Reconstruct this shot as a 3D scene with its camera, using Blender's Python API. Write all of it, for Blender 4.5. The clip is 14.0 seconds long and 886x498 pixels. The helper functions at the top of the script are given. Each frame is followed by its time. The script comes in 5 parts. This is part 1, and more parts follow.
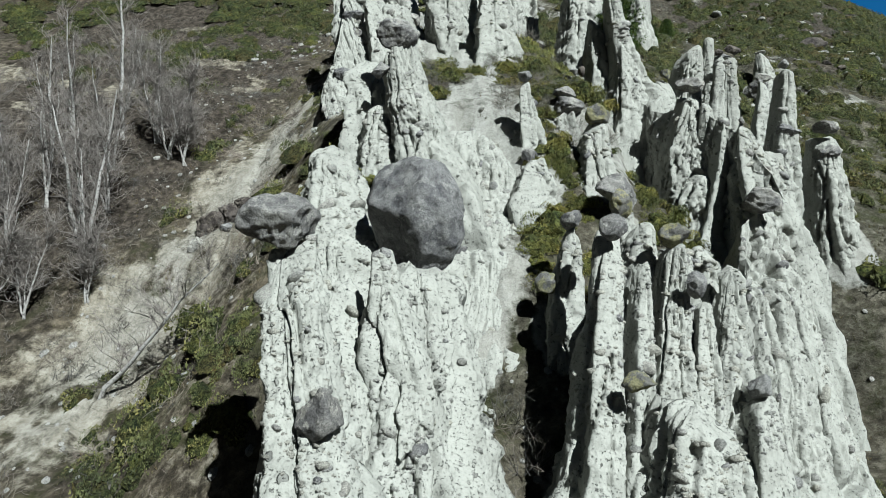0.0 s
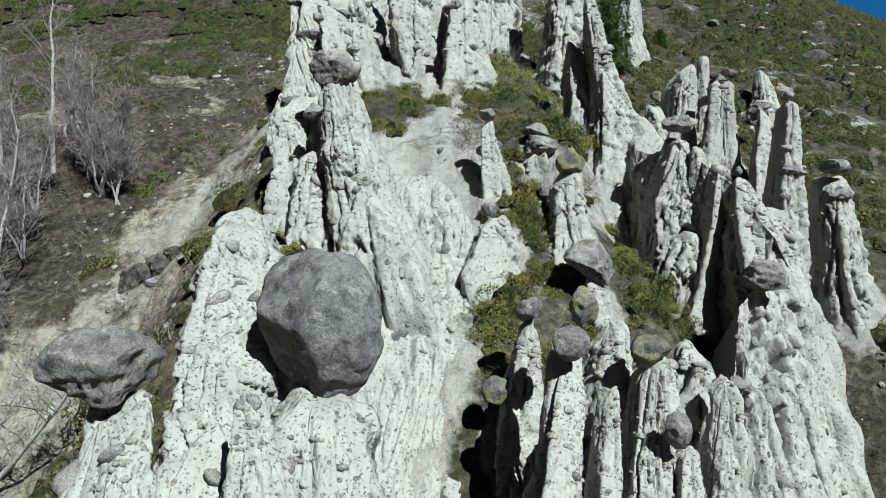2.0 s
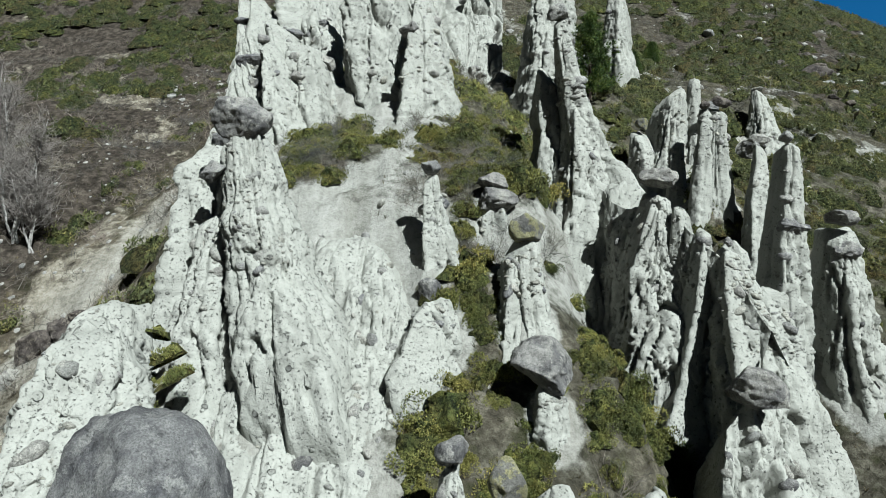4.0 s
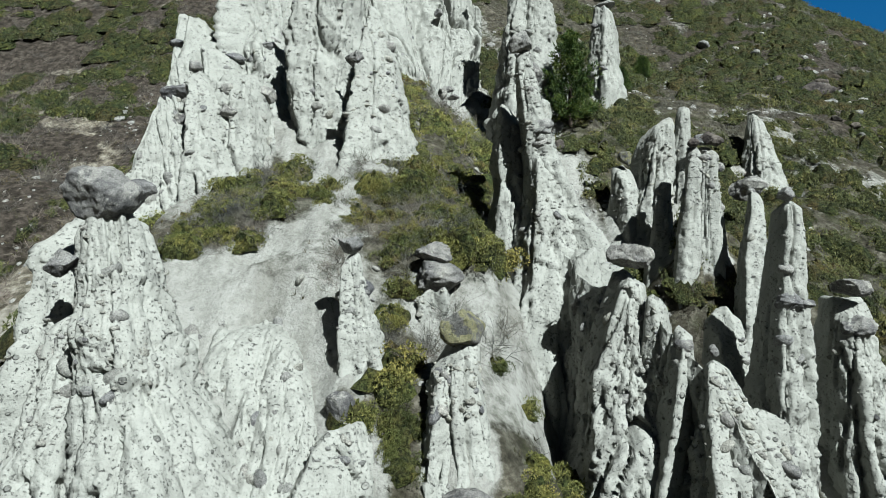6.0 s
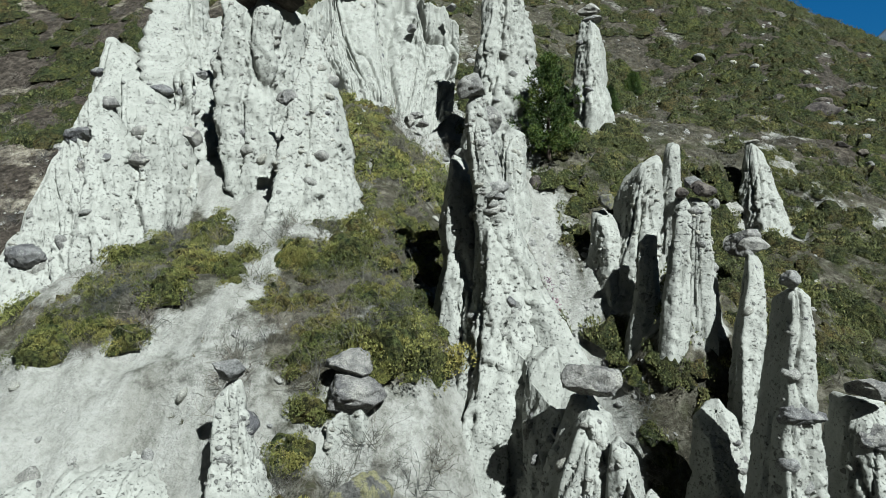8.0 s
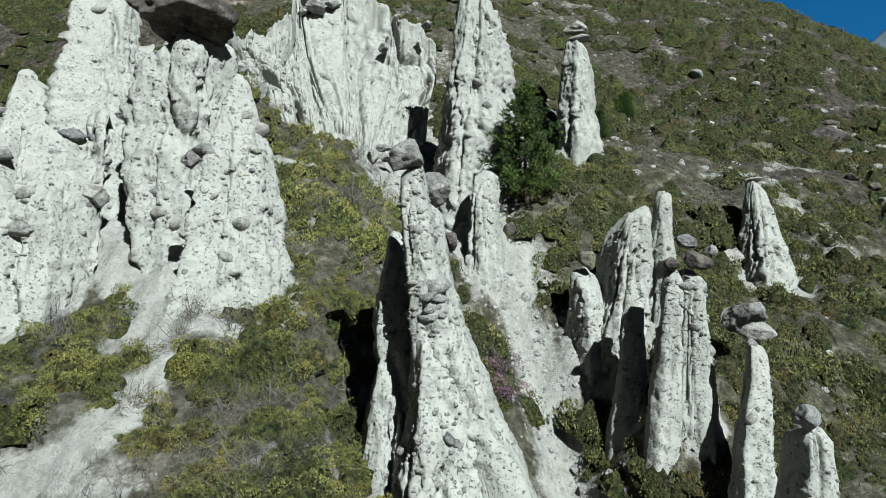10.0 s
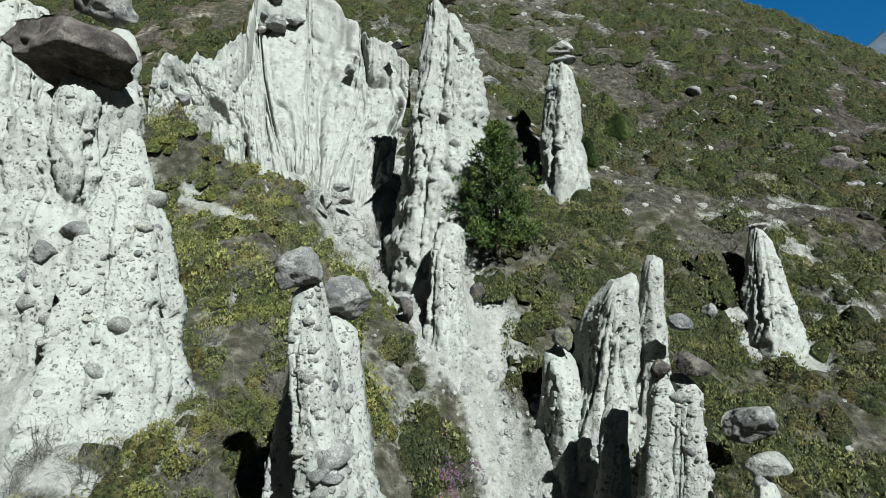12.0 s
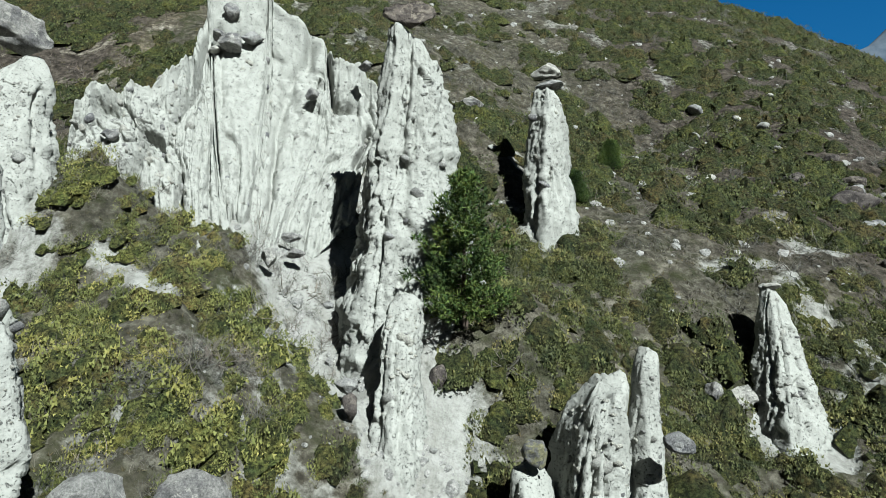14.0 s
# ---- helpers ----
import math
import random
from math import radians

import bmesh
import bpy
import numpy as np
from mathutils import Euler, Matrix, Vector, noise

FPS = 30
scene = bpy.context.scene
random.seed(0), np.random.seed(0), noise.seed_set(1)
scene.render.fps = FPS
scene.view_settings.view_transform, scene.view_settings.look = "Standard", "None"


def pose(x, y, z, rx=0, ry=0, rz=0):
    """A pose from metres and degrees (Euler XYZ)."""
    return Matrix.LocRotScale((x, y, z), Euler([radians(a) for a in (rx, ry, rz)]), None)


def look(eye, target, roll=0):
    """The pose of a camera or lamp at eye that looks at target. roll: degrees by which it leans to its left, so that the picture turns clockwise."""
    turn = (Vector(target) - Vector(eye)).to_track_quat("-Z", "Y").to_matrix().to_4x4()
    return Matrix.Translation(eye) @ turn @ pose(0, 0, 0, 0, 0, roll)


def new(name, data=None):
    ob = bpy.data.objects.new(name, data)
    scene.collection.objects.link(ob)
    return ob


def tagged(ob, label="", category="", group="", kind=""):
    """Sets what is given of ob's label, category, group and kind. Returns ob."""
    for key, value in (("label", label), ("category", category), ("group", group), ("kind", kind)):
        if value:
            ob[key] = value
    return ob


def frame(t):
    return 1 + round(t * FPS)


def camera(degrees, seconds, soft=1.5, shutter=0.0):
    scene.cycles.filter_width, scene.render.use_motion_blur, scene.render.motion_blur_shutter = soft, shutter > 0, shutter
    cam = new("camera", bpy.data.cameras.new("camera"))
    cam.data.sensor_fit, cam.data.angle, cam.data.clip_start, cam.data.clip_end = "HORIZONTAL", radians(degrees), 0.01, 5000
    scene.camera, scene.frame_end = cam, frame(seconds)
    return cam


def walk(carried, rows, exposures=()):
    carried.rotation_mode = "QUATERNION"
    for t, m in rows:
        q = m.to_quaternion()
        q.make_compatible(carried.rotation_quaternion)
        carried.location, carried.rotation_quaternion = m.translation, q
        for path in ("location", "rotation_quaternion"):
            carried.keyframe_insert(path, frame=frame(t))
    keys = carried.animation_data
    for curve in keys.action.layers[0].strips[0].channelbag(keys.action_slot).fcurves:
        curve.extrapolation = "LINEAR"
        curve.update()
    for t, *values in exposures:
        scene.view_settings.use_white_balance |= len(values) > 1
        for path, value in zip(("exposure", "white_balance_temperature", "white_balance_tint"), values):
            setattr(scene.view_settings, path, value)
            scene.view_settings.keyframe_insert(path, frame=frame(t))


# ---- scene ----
cam = camera(70.0, 14.0, soft=0.5)
METRES, EYE, TILT, LEAN, TURN = 22.0, 15.0, -3.0, 0.0, 0.0
DEEP = 1.684  # the lens's share in the depth of the way
ROWS = [
    (0.0, 0.0, 0.0, 0.0, 0.0, 0.0, -0.0),
    (0.5, 0.0163, 0.0214, 0.0233, -0.04, -0.02, 0.02),
    (1.0, 0.0334, 0.0427, 0.0466, -0.08, -0.0, 0.04),
    (1.5, 0.0509, 0.0639, 0.0698, -0.11, 0.01, 0.07),
    (2.0, 0.0695, 0.0852, 0.0926, -0.14, 0.02, 0.1),
    (2.5, 0.0885, 0.1058, 0.1156, -0.15, 0.03, 0.13),
    (3.0, 0.1076, 0.1267, 0.1385, -0.17, 0.04, 0.15),
    (5.5, 0.2014, 0.2293, 0.2535, -0.29, 0.03, 0.21),
    (6.0, 0.2199, 0.2497, 0.2763, -0.32, 0.03, 0.22),
    (6.5, 0.2382, 0.2704, 0.2994, -0.35, 0.04, 0.21),
    (7.0, 0.2562, 0.2908, 0.3228, -0.36, 0.02, 0.25),
    (7.5, 0.2737, 0.3113, 0.346, -0.39, 0.02, 0.26),
    (8.0, 0.2908, 0.3319, 0.3693, -0.4, 0.04, 0.27),
    (10.5, 0.3699, 0.4339, 0.4881, -0.5, 0.14, 0.34),
    (11.0, 0.3855, 0.4553, 0.5119, -0.54, 0.14, 0.36),
    (11.5, 0.4018, 0.4767, 0.5356, -0.56, 0.14, 0.36),
    (12.0, 0.4176, 0.4981, 0.5592, -0.58, 0.15, 0.34),
    (12.5, 0.4327, 0.5198, 0.583, -0.6, 0.13, 0.3),
    (13.0, 0.4472, 0.542, 0.607, -0.62, 0.1, 0.29),
    (13.5, 0.4614, 0.5642, 0.6308, -0.63, 0.08, 0.3),
    (14.0, 0.4749, 0.5866, 0.6542, -0.65, 0.09, 0.29),
]
walk(cam, [(t, pose(0, 0, EYE, TILT, LEAN, TURN) @ pose(METRES * x, METRES * DEEP * y, METRES * z, 90 + pitch / DEEP, roll, yaw / DEEP)) for t, x, y, z, yaw, pitch, roll in ROWS], [(0.0, 0.95, 5790, 2), (7.0, 0.97, 5790, 2), (11.5, 1.03, 5790, 2), (14.0, 1.12, 5790, 2)])

# ---- world, sun ----
SUN_WAY = Vector((-0.365, 0.585, -0.723)).normalized()
world = bpy.data.worlds.new("sky")
scene.world = world
world.use_nodes = True
wn, wl = world.node_tree.nodes, world.node_tree.links
sky = wn.new("ShaderNodeTexSky")
sky.sky_type = 'NISHITA'
sky.sun_disc = False
sky.sun_elevation = math.asin(-SUN_WAY.z)
sky.sun_rotation = math.atan2(-SUN_WAY.x, -SUN_WAY.y)
sky.altitude = 700
sky.air_density, sky.dust_density, sky.ozone_density = 1.1, 0.0, 1.6
wn["Background"].inputs["Strength"].default_value = 0.0035
wl.new(sky.outputs[0], wn["Background"].inputs["Color"])
sun = new("sun", bpy.data.lights.new("sun", "SUN"))
sun.data.energy, sun.data.angle, sun.data.color = 5.6, radians(0.53), (1.0, 0.965, 0.91)
sun.matrix_world = look((20, 0, 60), Vector((20, 0, 60)) + SUN_WAY)


# ---- noise on arrays ----
def hashed(ix, iy, iz):
    h = (ix.astype(np.int64) * 374761393 + iy.astype(np.int64) * 668265263 + iz.astype(np.int64) * 2147483647) & 0xFFFFFFFF
    h = ((h ^ (h >> 13)) * 1274126177) & 0xFFFFFFFF
    h = ((h ^ (h >> 15)) * 2246822519) & 0xFFFFFFFF
    return ((h ^ (h >> 16)) & 0xFFFF) / 32767.5 - 1.0


def grain(x, y, z, seed=0.0):
    """Smooth noise, -1 to 1, at arrays of places."""
    x, y, z = np.broadcast_arrays(np.asarray(x, float) + seed * 17.31, np.asarray(y, float) - seed * 9.17, np.asarray(z, float) + seed * 5.53)
    ix, iy, iz = np.floor(x), np.floor(y), np.floor(z)
    fx, fy, fz = x - ix, y - iy, z - iz
    u, v, w = (f * f * f * (f * (f * 6 - 15) + 10) for f in (fx, fy, fz))
    out = 0.0
    for dx in (0, 1):
        for dy in (0, 1):
            for dz in (0, 1):
                k = (u if dx else 1 - u) * (v if dy else 1 - v) * (w if dz else 1 - w)
                out = out + k * hashed(ix + dx, iy + dy, iz + dz)
    return out


def layers(x, y, z, octaves=4, seed=0.0):
    out, size, amp = 0.0, 1.0, 0.5
    for k in range(octaves):
        out = out + amp * grain(x * size, y * size, z * size, seed + k * 1.7)
        size, amp = size * 2.03, amp * 0.5
    return out


def ease(a, b, x):
    f = np.clip((np.asarray(x, float) - a) / (b - a), 0, 1)
    return f * f * (3 - 2 * f)


# ---- materials ----
def stuff_of(name):
    m = bpy.data.materials.new(name)
    m.use_nodes = True
    nt = m.node_tree
    return m, nt.nodes, nt.links, nt.nodes["Principled BSDF"]


def ramp(nodes, links, fac, stops):
    r = nodes.new("ShaderNodeValToRGB")
    els = r.color_ramp.elements
    while len(els) < len(stops):
        els.new(0.5)
    for e, (p, c) in zip(els, stops):
        e.position, e.color = p, (*c, 1)
    links.new(fac, r.inputs[0])
    return r.outputs[0]


def noise_of(nodes, links, vec, scale, detail=4, rough=0.55):
    n = nodes.new("ShaderNodeTexNoise")
    n.inputs["Scale"].default_value, n.inputs["Detail"].default_value, n.inputs["Roughness"].default_value = scale, detail, rough
    links.new(vec, n.inputs["Vector"])
    return n.outputs["Fac"]


def place_of(nodes, links, scale=(1, 1, 1), local=False):
    if local:
        g = nodes.new("ShaderNodeTexCoord").outputs["Object"]
    else:
        g = nodes.new("ShaderNodeNewGeometry").outputs["Position"]
    if scale == (1, 1, 1):
        return g
    m = nodes.new("ShaderNodeMapping")
    m.inputs["Scale"].default_value = scale
    links.new(g, m.inputs["Vector"])
    return m.outputs[0]


def blend(nodes, links, fac, a, b, mode='MIX'):
    m = nodes.new("ShaderNodeMix")
    m.data_type, m.blend_type = 'RGBA', mode
    for sock, val in ((m.inputs[0], fac), (m.inputs[6], a), (m.inputs[7], b)):
        if isinstance(val, (tuple, list)):
            sock.default_value = (*val, 1)
        elif isinstance(val, (int, float)):
            sock.default_value = val
        else:
            links.new(val, sock)
    return m.outputs[2]


def bumped(nodes, links, bsdf, heights):
    """heights: (socket, strength, distance); chained bumps."""
    last = None
    for h, st, dist in heights:
        b = nodes.new("ShaderNodeBump")
        b.inputs["Strength"].default_value, b.inputs["Distance"].default_value = st, dist
        links.new(h, b.inputs["Height"])
        if last:
            links.new(last, b.inputs["Normal"])
        last = b.outputs[0]
    links.new(last, bsdf.inputs["Normal"])


def tuff(name, light, mid, dark):
    """Pale conglomerate: fine matrix with streaks, grit, and shade painted into fallen pebbles' sockets."""
    m, n, l, b = stuff_of(name)
    p = place_of(n, l)
    streak = noise_of(n, l, place_of(n, l, (2.2, 2.2, 0.35)), 1.0, 5)
    mottle = noise_of(n, l, p, 1.3, 5, 0.6)
    grit = noise_of(n, l, p, 22.0, 3, 0.7)
    col = ramp(n, l, streak, [(0.32, mid), (0.52, light), (0.75, light)])
    col = blend(n, l, ramp(n, l, mottle, [(0.46, (0, 0, 0)), (0.74, (0.65, 0.65, 0.65))]), col, mid)
    stones_in = []
    for scale, share, reach in ((4.2, 0.87, 0.30), (9.0, 0.77, 0.34), (21.0, 0.70, 0.36)):
        v = n.new("ShaderNodeTexVoronoi")
        v.inputs["Scale"].default_value, v.inputs["Randomness"].default_value = scale, 1.0
        l.new(p, v.inputs["Vector"])
        sep = n.new("ShaderNodeSeparateColor")
        l.new(v.outputs["Color"], sep.inputs[0])
        reach_ = n.new("ShaderNodeMath")
        reach_.operation, reach_.inputs[1].default_value = 'MULTIPLY', reach
        l.new(sep.outputs[0], reach_.inputs[0])
        size = n.new("ShaderNodeMath")
        size.operation = 'SUBTRACT'
        l.new(v.outputs["Distance"], size.inputs[0])
        l.new(reach_.outputs[0], size.inputs[1])
        spots = ramp(n, l, size.outputs[0], [(0.0, (1, 1, 1)), (0.07, (0, 0, 0))])
        pick = ramp(n, l, sep.outputs[1], [(share - 0.02, (0, 0, 0)), (share + 0.02, (0.85, 0.85, 0.85))])
        pebble = blend(n, l, 1.0, spots, pick, 'MULTIPLY')
        col = blend(n, l, pebble, col, ramp(n, l, sep.outputs[2], [(0.0, tuple(0.7 * c for c in dark)), (0.3, dark), (0.6, tuple(0.4 * c + 0.6 * e for c, e in zip(dark, mid))), (1.0, mid)]))
        stones_in.append((pebble, 0.9, 0.35 / scale))
    col = blend(n, l, 0.28, col, ramp(n, l, grit, [(0.32, (0.45, 0.45, 0.44)), (0.5, (1, 1, 1)), (0.8, (1.05, 1.05, 1.05))]), 'MULTIPLY')
    b.inputs["Roughness"].default_value = 0.95
    b.inputs["Specular IOR Level"].default_value = 0.15
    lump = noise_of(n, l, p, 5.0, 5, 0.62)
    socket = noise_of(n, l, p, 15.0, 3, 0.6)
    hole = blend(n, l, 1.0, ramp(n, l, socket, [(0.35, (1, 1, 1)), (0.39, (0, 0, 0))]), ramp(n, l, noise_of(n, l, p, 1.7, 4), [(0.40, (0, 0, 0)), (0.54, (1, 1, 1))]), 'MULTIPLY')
    # dark inside the pits: their shade put into the colour
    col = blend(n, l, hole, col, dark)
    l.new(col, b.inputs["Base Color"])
    pit = ramp(n, l, hole, [(0.0, (1, 1, 1)), (1.0, (0, 0, 0))])
    bumped(n, l, b, [(lump, 0.7, 0.10), (pit, 1.0, 0.08), *stones_in, (grit, 0.35, 0.02)])
    return m


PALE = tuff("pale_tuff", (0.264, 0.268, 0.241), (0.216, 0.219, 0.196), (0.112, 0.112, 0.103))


def stone(name, a, b_, lichen, amount):
    """Granite: pale and dark blotches, crusts of lichen, coarse speckle."""
    m, n, l, b = stuff_of(name)
    p = place_of(n, l)
    big = noise_of(n, l, p, 1.7, 6, 0.7)
    fine = noise_of(n, l, p, 38.0, 3, 0.7)
    patch = noise_of(n, l, p, 5.5, 8, 0.75)
    col = ramp(n, l, big, [(0.40, a), (0.56, b_)])
    spread_ = ramp(n, l, patch, [(0.38, (0.62, 0.62, 0.62)), (0.46, (0.94, 0.94, 0.94)), (0.54, (1.06, 1.06, 1.06)), (0.64, (1.35, 1.35, 1.32))])
    col = blend(n, l, 1.0, col, spread_, 'MULTIPLY')
    col = blend(n, l, ramp(n, l, noise_of(n, l, p, 3.1, 7, 0.75), [(0.58 - amount * 0.12, (0, 0, 0)), (0.62 - amount * 0.12, (0.85, 0.85, 0.85))]), col, lichen)
    crust = noise_of(n, l, p, 11.0, 7, 0.8)
    col = blend(n, l, ramp(n, l, crust, [(0.59, (0, 0, 0)), (0.64, (0.7, 0.7, 0.7))]), col, tuple(v * (0.45 if amount < 0.5 else 0.78) for v in a))
    tint = n.new("ShaderNodeObjectInfo").outputs["Random"]
    col = blend(n, l, 1.0, col, ramp(n, l, tint, [(0.0, (0.85, 0.85, 0.87)), (1.0, (1.2, 1.17, 1.1))]), 'MULTIPLY')
    col = blend(n, l, 0.8, col, ramp(n, l, fine, [(0.32, (0.4, 0.4, 0.4)), (0.66, (1.3, 1.3, 1.3))]), 'MULTIPLY')
    l.new(col, b.inputs["Base Color"])
    b.inputs["Roughness"].default_value = 0.88
    b.inputs["Specular IOR Level"].default_value = 0.25
    bumped(n, l, b, [(big, 0.6, 0.2), (patch, 0.6, 0.08), (crust, 0.5, 0.03), (fine, 0.4, 0.012)])
    return m


GREY = stone("grey_granite", (0.085, 0.085, 0.088), (0.185, 0.184, 0.178), (0.26, 0.26, 0.243), 0.3)
LICHEN = stone("lichen_granite", (0.0708, 0.0708, 0.0689), (0.1248, 0.1248, 0.1163), (0.1749, 0.1703, 0.0916), 0.75)
RUST = stone("brown_granite", (0.034, 0.029, 0.027), (0.085, 0.074, 0.066), (0.14, 0.125, 0.105), 0.35)
DUST = stone("dusty_granite", (0.15, 0.15, 0.143), (0.235, 0.235, 0.222), (0.29, 0.29, 0.27), 0.6)
GRIT = stone("pale_grit", (0.190, 0.191, 0.174), (0.238, 0.240, 0.218), (0.258, 0.259, 0.238), 0.6)


def ground_stuff():
    m, n, l, b = stuff_of("hillside_soil")
    p = place_of(n, l)
    at = n.new("ShaderNodeAttribute")
    at.attribute_name = "bare"
    dark_soil = n.new("ShaderNodeAttribute")
    dark_soil.attribute_name = "dark_soil"
    dry = n.new("ShaderNodeAttribute")
    dry.attribute_name = "dry"
    big = noise_of(n, l, p, 0.35, 5, 0.6)
    mid = noise_of(n, l, p, 2.6, 6, 0.7)
    fine = noise_of(n, l, p, 24.0, 4, 0.75)
    soil = ramp(n, l, mid, [(0.34, (0.022, 0.020, 0.015)), (0.5, (0.056, 0.052, 0.039)), (0.66, (0.128, 0.121, 0.097))])
    soil = blend(n, l, 1.0, soil, ramp(n, l, big, [(0.38, (0.8, 0.82, 0.8)), (0.62, (1.2, 1.18, 1.16))]), 'MULTIPLY')
    straw = ramp(n, l, mid, [(0.34, (0.021, 0.018, 0.013)), (0.5, (0.053, 0.045, 0.033)), (0.66, (0.120, 0.102, 0.076))])
    straw = blend(n, l, 1.0, straw, ramp(n, l, big, [(0.38, (0.6, 0.6, 0.62)), (0.62, (1.6, 1.58, 1.5))]), 'MULTIPLY')
    soil = blend(n, l, dry.outputs["Fac"], soil, straw)
    green = noise_of(n, l, p, 0.9, 5, 0.65)
    soil = blend(n, l, ramp(n, l, green, [(0.5, (0, 0, 0)), (0.66, (0.75, 0.75, 0.75))]), soil, (0.026, 0.03, 0.0105))
    pale = ramp(n, l, mid, [(0.34, (0.20, 0.199, 0.18)), (0.5, (0.262, 0.262, 0.24)), (0.68, (0.285, 0.285, 0.264))])
    edge = n.new("ShaderNodeMath")
    edge.operation = 'MULTIPLY_ADD'
    l.new(mid, edge.inputs[0])
    edge.inputs[1].default_value = 0.9
    shifted = n.new("ShaderNodeMath")
    shifted.operation, shifted.inputs[1].default_value = 'SUBTRACT', 0.45
    l.new(at.outputs["Fac"], shifted.inputs[0])
    l.new(shifted.outputs[0], edge.inputs[2])
    fac = ramp(n, l, edge.outputs[0], [(0.30, (0, 0, 0)), (0.66, (1, 1, 1))])
    rill = noise_of(n, l, place_of(n, l, (1.8, 0.5, 0.4)), 1.0, 5, 0.65)
    pale = blend(n, l, 0.8, pale, ramp(n, l, rill, [(0.35, (0.70, 0.69, 0.66)), (0.55, (1.05, 1.05, 1.04))]), 'MULTIPLY')
    tan = ramp(n, l, mid, [(0.36, (0.085, 0.070, 0.048)), (0.5, (0.185, 0.163, 0.121)), (0.64, (0.275, 0.257, 0.208))])
    pale = blend(n, l, dry.outputs["Fac"], pale, tan)
    # soil turns to darker browns where this attribute is high
    soil = blend(n, l, dark_soil.outputs["Fac"], soil, ramp(n, l, mid, [(0.36, (0.013, 0.011, 0.008)), (0.5, (0.037, 0.031, 0.025)), (0.66, (0.088, 0.075, 0.060))]))
    col = blend(n, l, fac, soil, pale)
    col = blend(n, l, 0.5, col, ramp(n, l, noise_of(n, l, p, 9.0, 6, 0.75), [(0.30, (0.45, 0.44, 0.42)), (0.5, (0.95, 0.95, 0.95)), (0.7, (1.12, 1.12, 1.1))]), 'MULTIPLY')
    l.new(col, b.inputs["Base Color"])
    b.inputs["Roughness"].default_value = 0.97
    b.inputs["Specular IOR Level"].default_value = 0.1
    bumped(n, l, b, [(mid, 0.7, 0.2), (noise_of(n, l, p, 11.0, 5, 0.7), 0.8, 0.08), (fine, 0.5, 0.03)])
    return m


SOIL = ground_stuff()


def leafy(name, a, b_, c, warm=(1.3, 1.12, 0.85)):
    m, n, l, b = stuff_of(name)
    isl = n.new("ShaderNodeNewGeometry").outputs["Random Per Island"]
    ob = n.new("ShaderNodeObjectInfo").outputs["Random"]
    col = ramp(n, l, isl, [(0.0, a), (0.55, b_), (1.0, c)])
    col = blend(n, l, 1.0, col, ramp(n, l, ob, [(0.0, (0.75, 0.78, 0.7)), (1.0, (1.25, 1.15, 1.1))]), 'MULTIPLY')
    patch = noise_of(n, l, place_of(n, l), 0.8, 5, 0.68)
    col = blend(n, l, 1.0, col, ramp(n, l, patch, [(0.38, (0.40, 0.46, 0.50)), (0.5, (0.92, 0.97, 0.9)), (0.64, tuple(1.15 * c for c in warm))]), 'MULTIPLY')
    l.new(col, b.inputs["Base Color"])
    b.inputs["Roughness"].default_value = 0.8
    b.inputs["Specular IOR Level"].default_value = 0.2
    return m


JUNIPER = leafy("juniper_needles", (0.050, 0.057, 0.024), (0.071, 0.080, 0.032), (0.096, 0.102, 0.042), (1.2, 1.05, 0.9))
BRIGHT = leafy("fresh_juniper_needles", (0.090, 0.098, 0.032), (0.132, 0.138, 0.045), (0.182, 0.180, 0.066), (1.15, 1.04, 0.92))
def leaf_mass(name, a, b_, c):
    """Tight foliage seen as a mass: shade between sprays is put into the colour."""
    m, n, l, b = stuff_of(name)
    p = place_of(n, l)
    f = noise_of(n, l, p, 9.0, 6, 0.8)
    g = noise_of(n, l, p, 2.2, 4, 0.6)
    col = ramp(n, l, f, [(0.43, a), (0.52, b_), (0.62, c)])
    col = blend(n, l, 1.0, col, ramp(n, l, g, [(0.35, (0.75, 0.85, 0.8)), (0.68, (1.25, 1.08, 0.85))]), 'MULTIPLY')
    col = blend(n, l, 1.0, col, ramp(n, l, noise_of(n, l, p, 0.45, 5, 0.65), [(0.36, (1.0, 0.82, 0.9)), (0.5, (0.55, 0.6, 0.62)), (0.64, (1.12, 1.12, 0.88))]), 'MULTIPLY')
    l.new(col, b.inputs["Base Color"])
    b.inputs["Roughness"].default_value = 0.9
    b.inputs["Specular IOR Level"].default_value = 0.1
    bumped(n, l, b, [(g, 0.8, 0.3), (f, 1.0, 0.12)])
    return m


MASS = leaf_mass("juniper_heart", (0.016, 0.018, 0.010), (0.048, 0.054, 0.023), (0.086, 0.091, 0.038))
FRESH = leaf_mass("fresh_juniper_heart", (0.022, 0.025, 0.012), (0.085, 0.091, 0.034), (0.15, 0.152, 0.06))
STRAW = leafy("dry_grass", (0.0585, 0.0501, 0.0312), (0.0916, 0.0813, 0.0540), (0.0416, 0.0436, 0.0208))
TWIG = leafy("grey_twigs", (0.0488, 0.0442, 0.0410), (0.0878, 0.0813, 0.0761), (0.1365, 0.1268, 0.1170), (1.1, 1.05, 1.0))
NEEDLE = leafy("pine_needles", (0.022, 0.046, 0.014), (0.054, 0.088, 0.023), (0.112, 0.145, 0.038), (1.15, 1.05, 0.9))
BLOSSOM = leafy("pink_blossom", (0.1248, 0.0663, 0.1248), (0.1749, 0.1040, 0.1749), (0.0916, 0.0501, 0.0663))


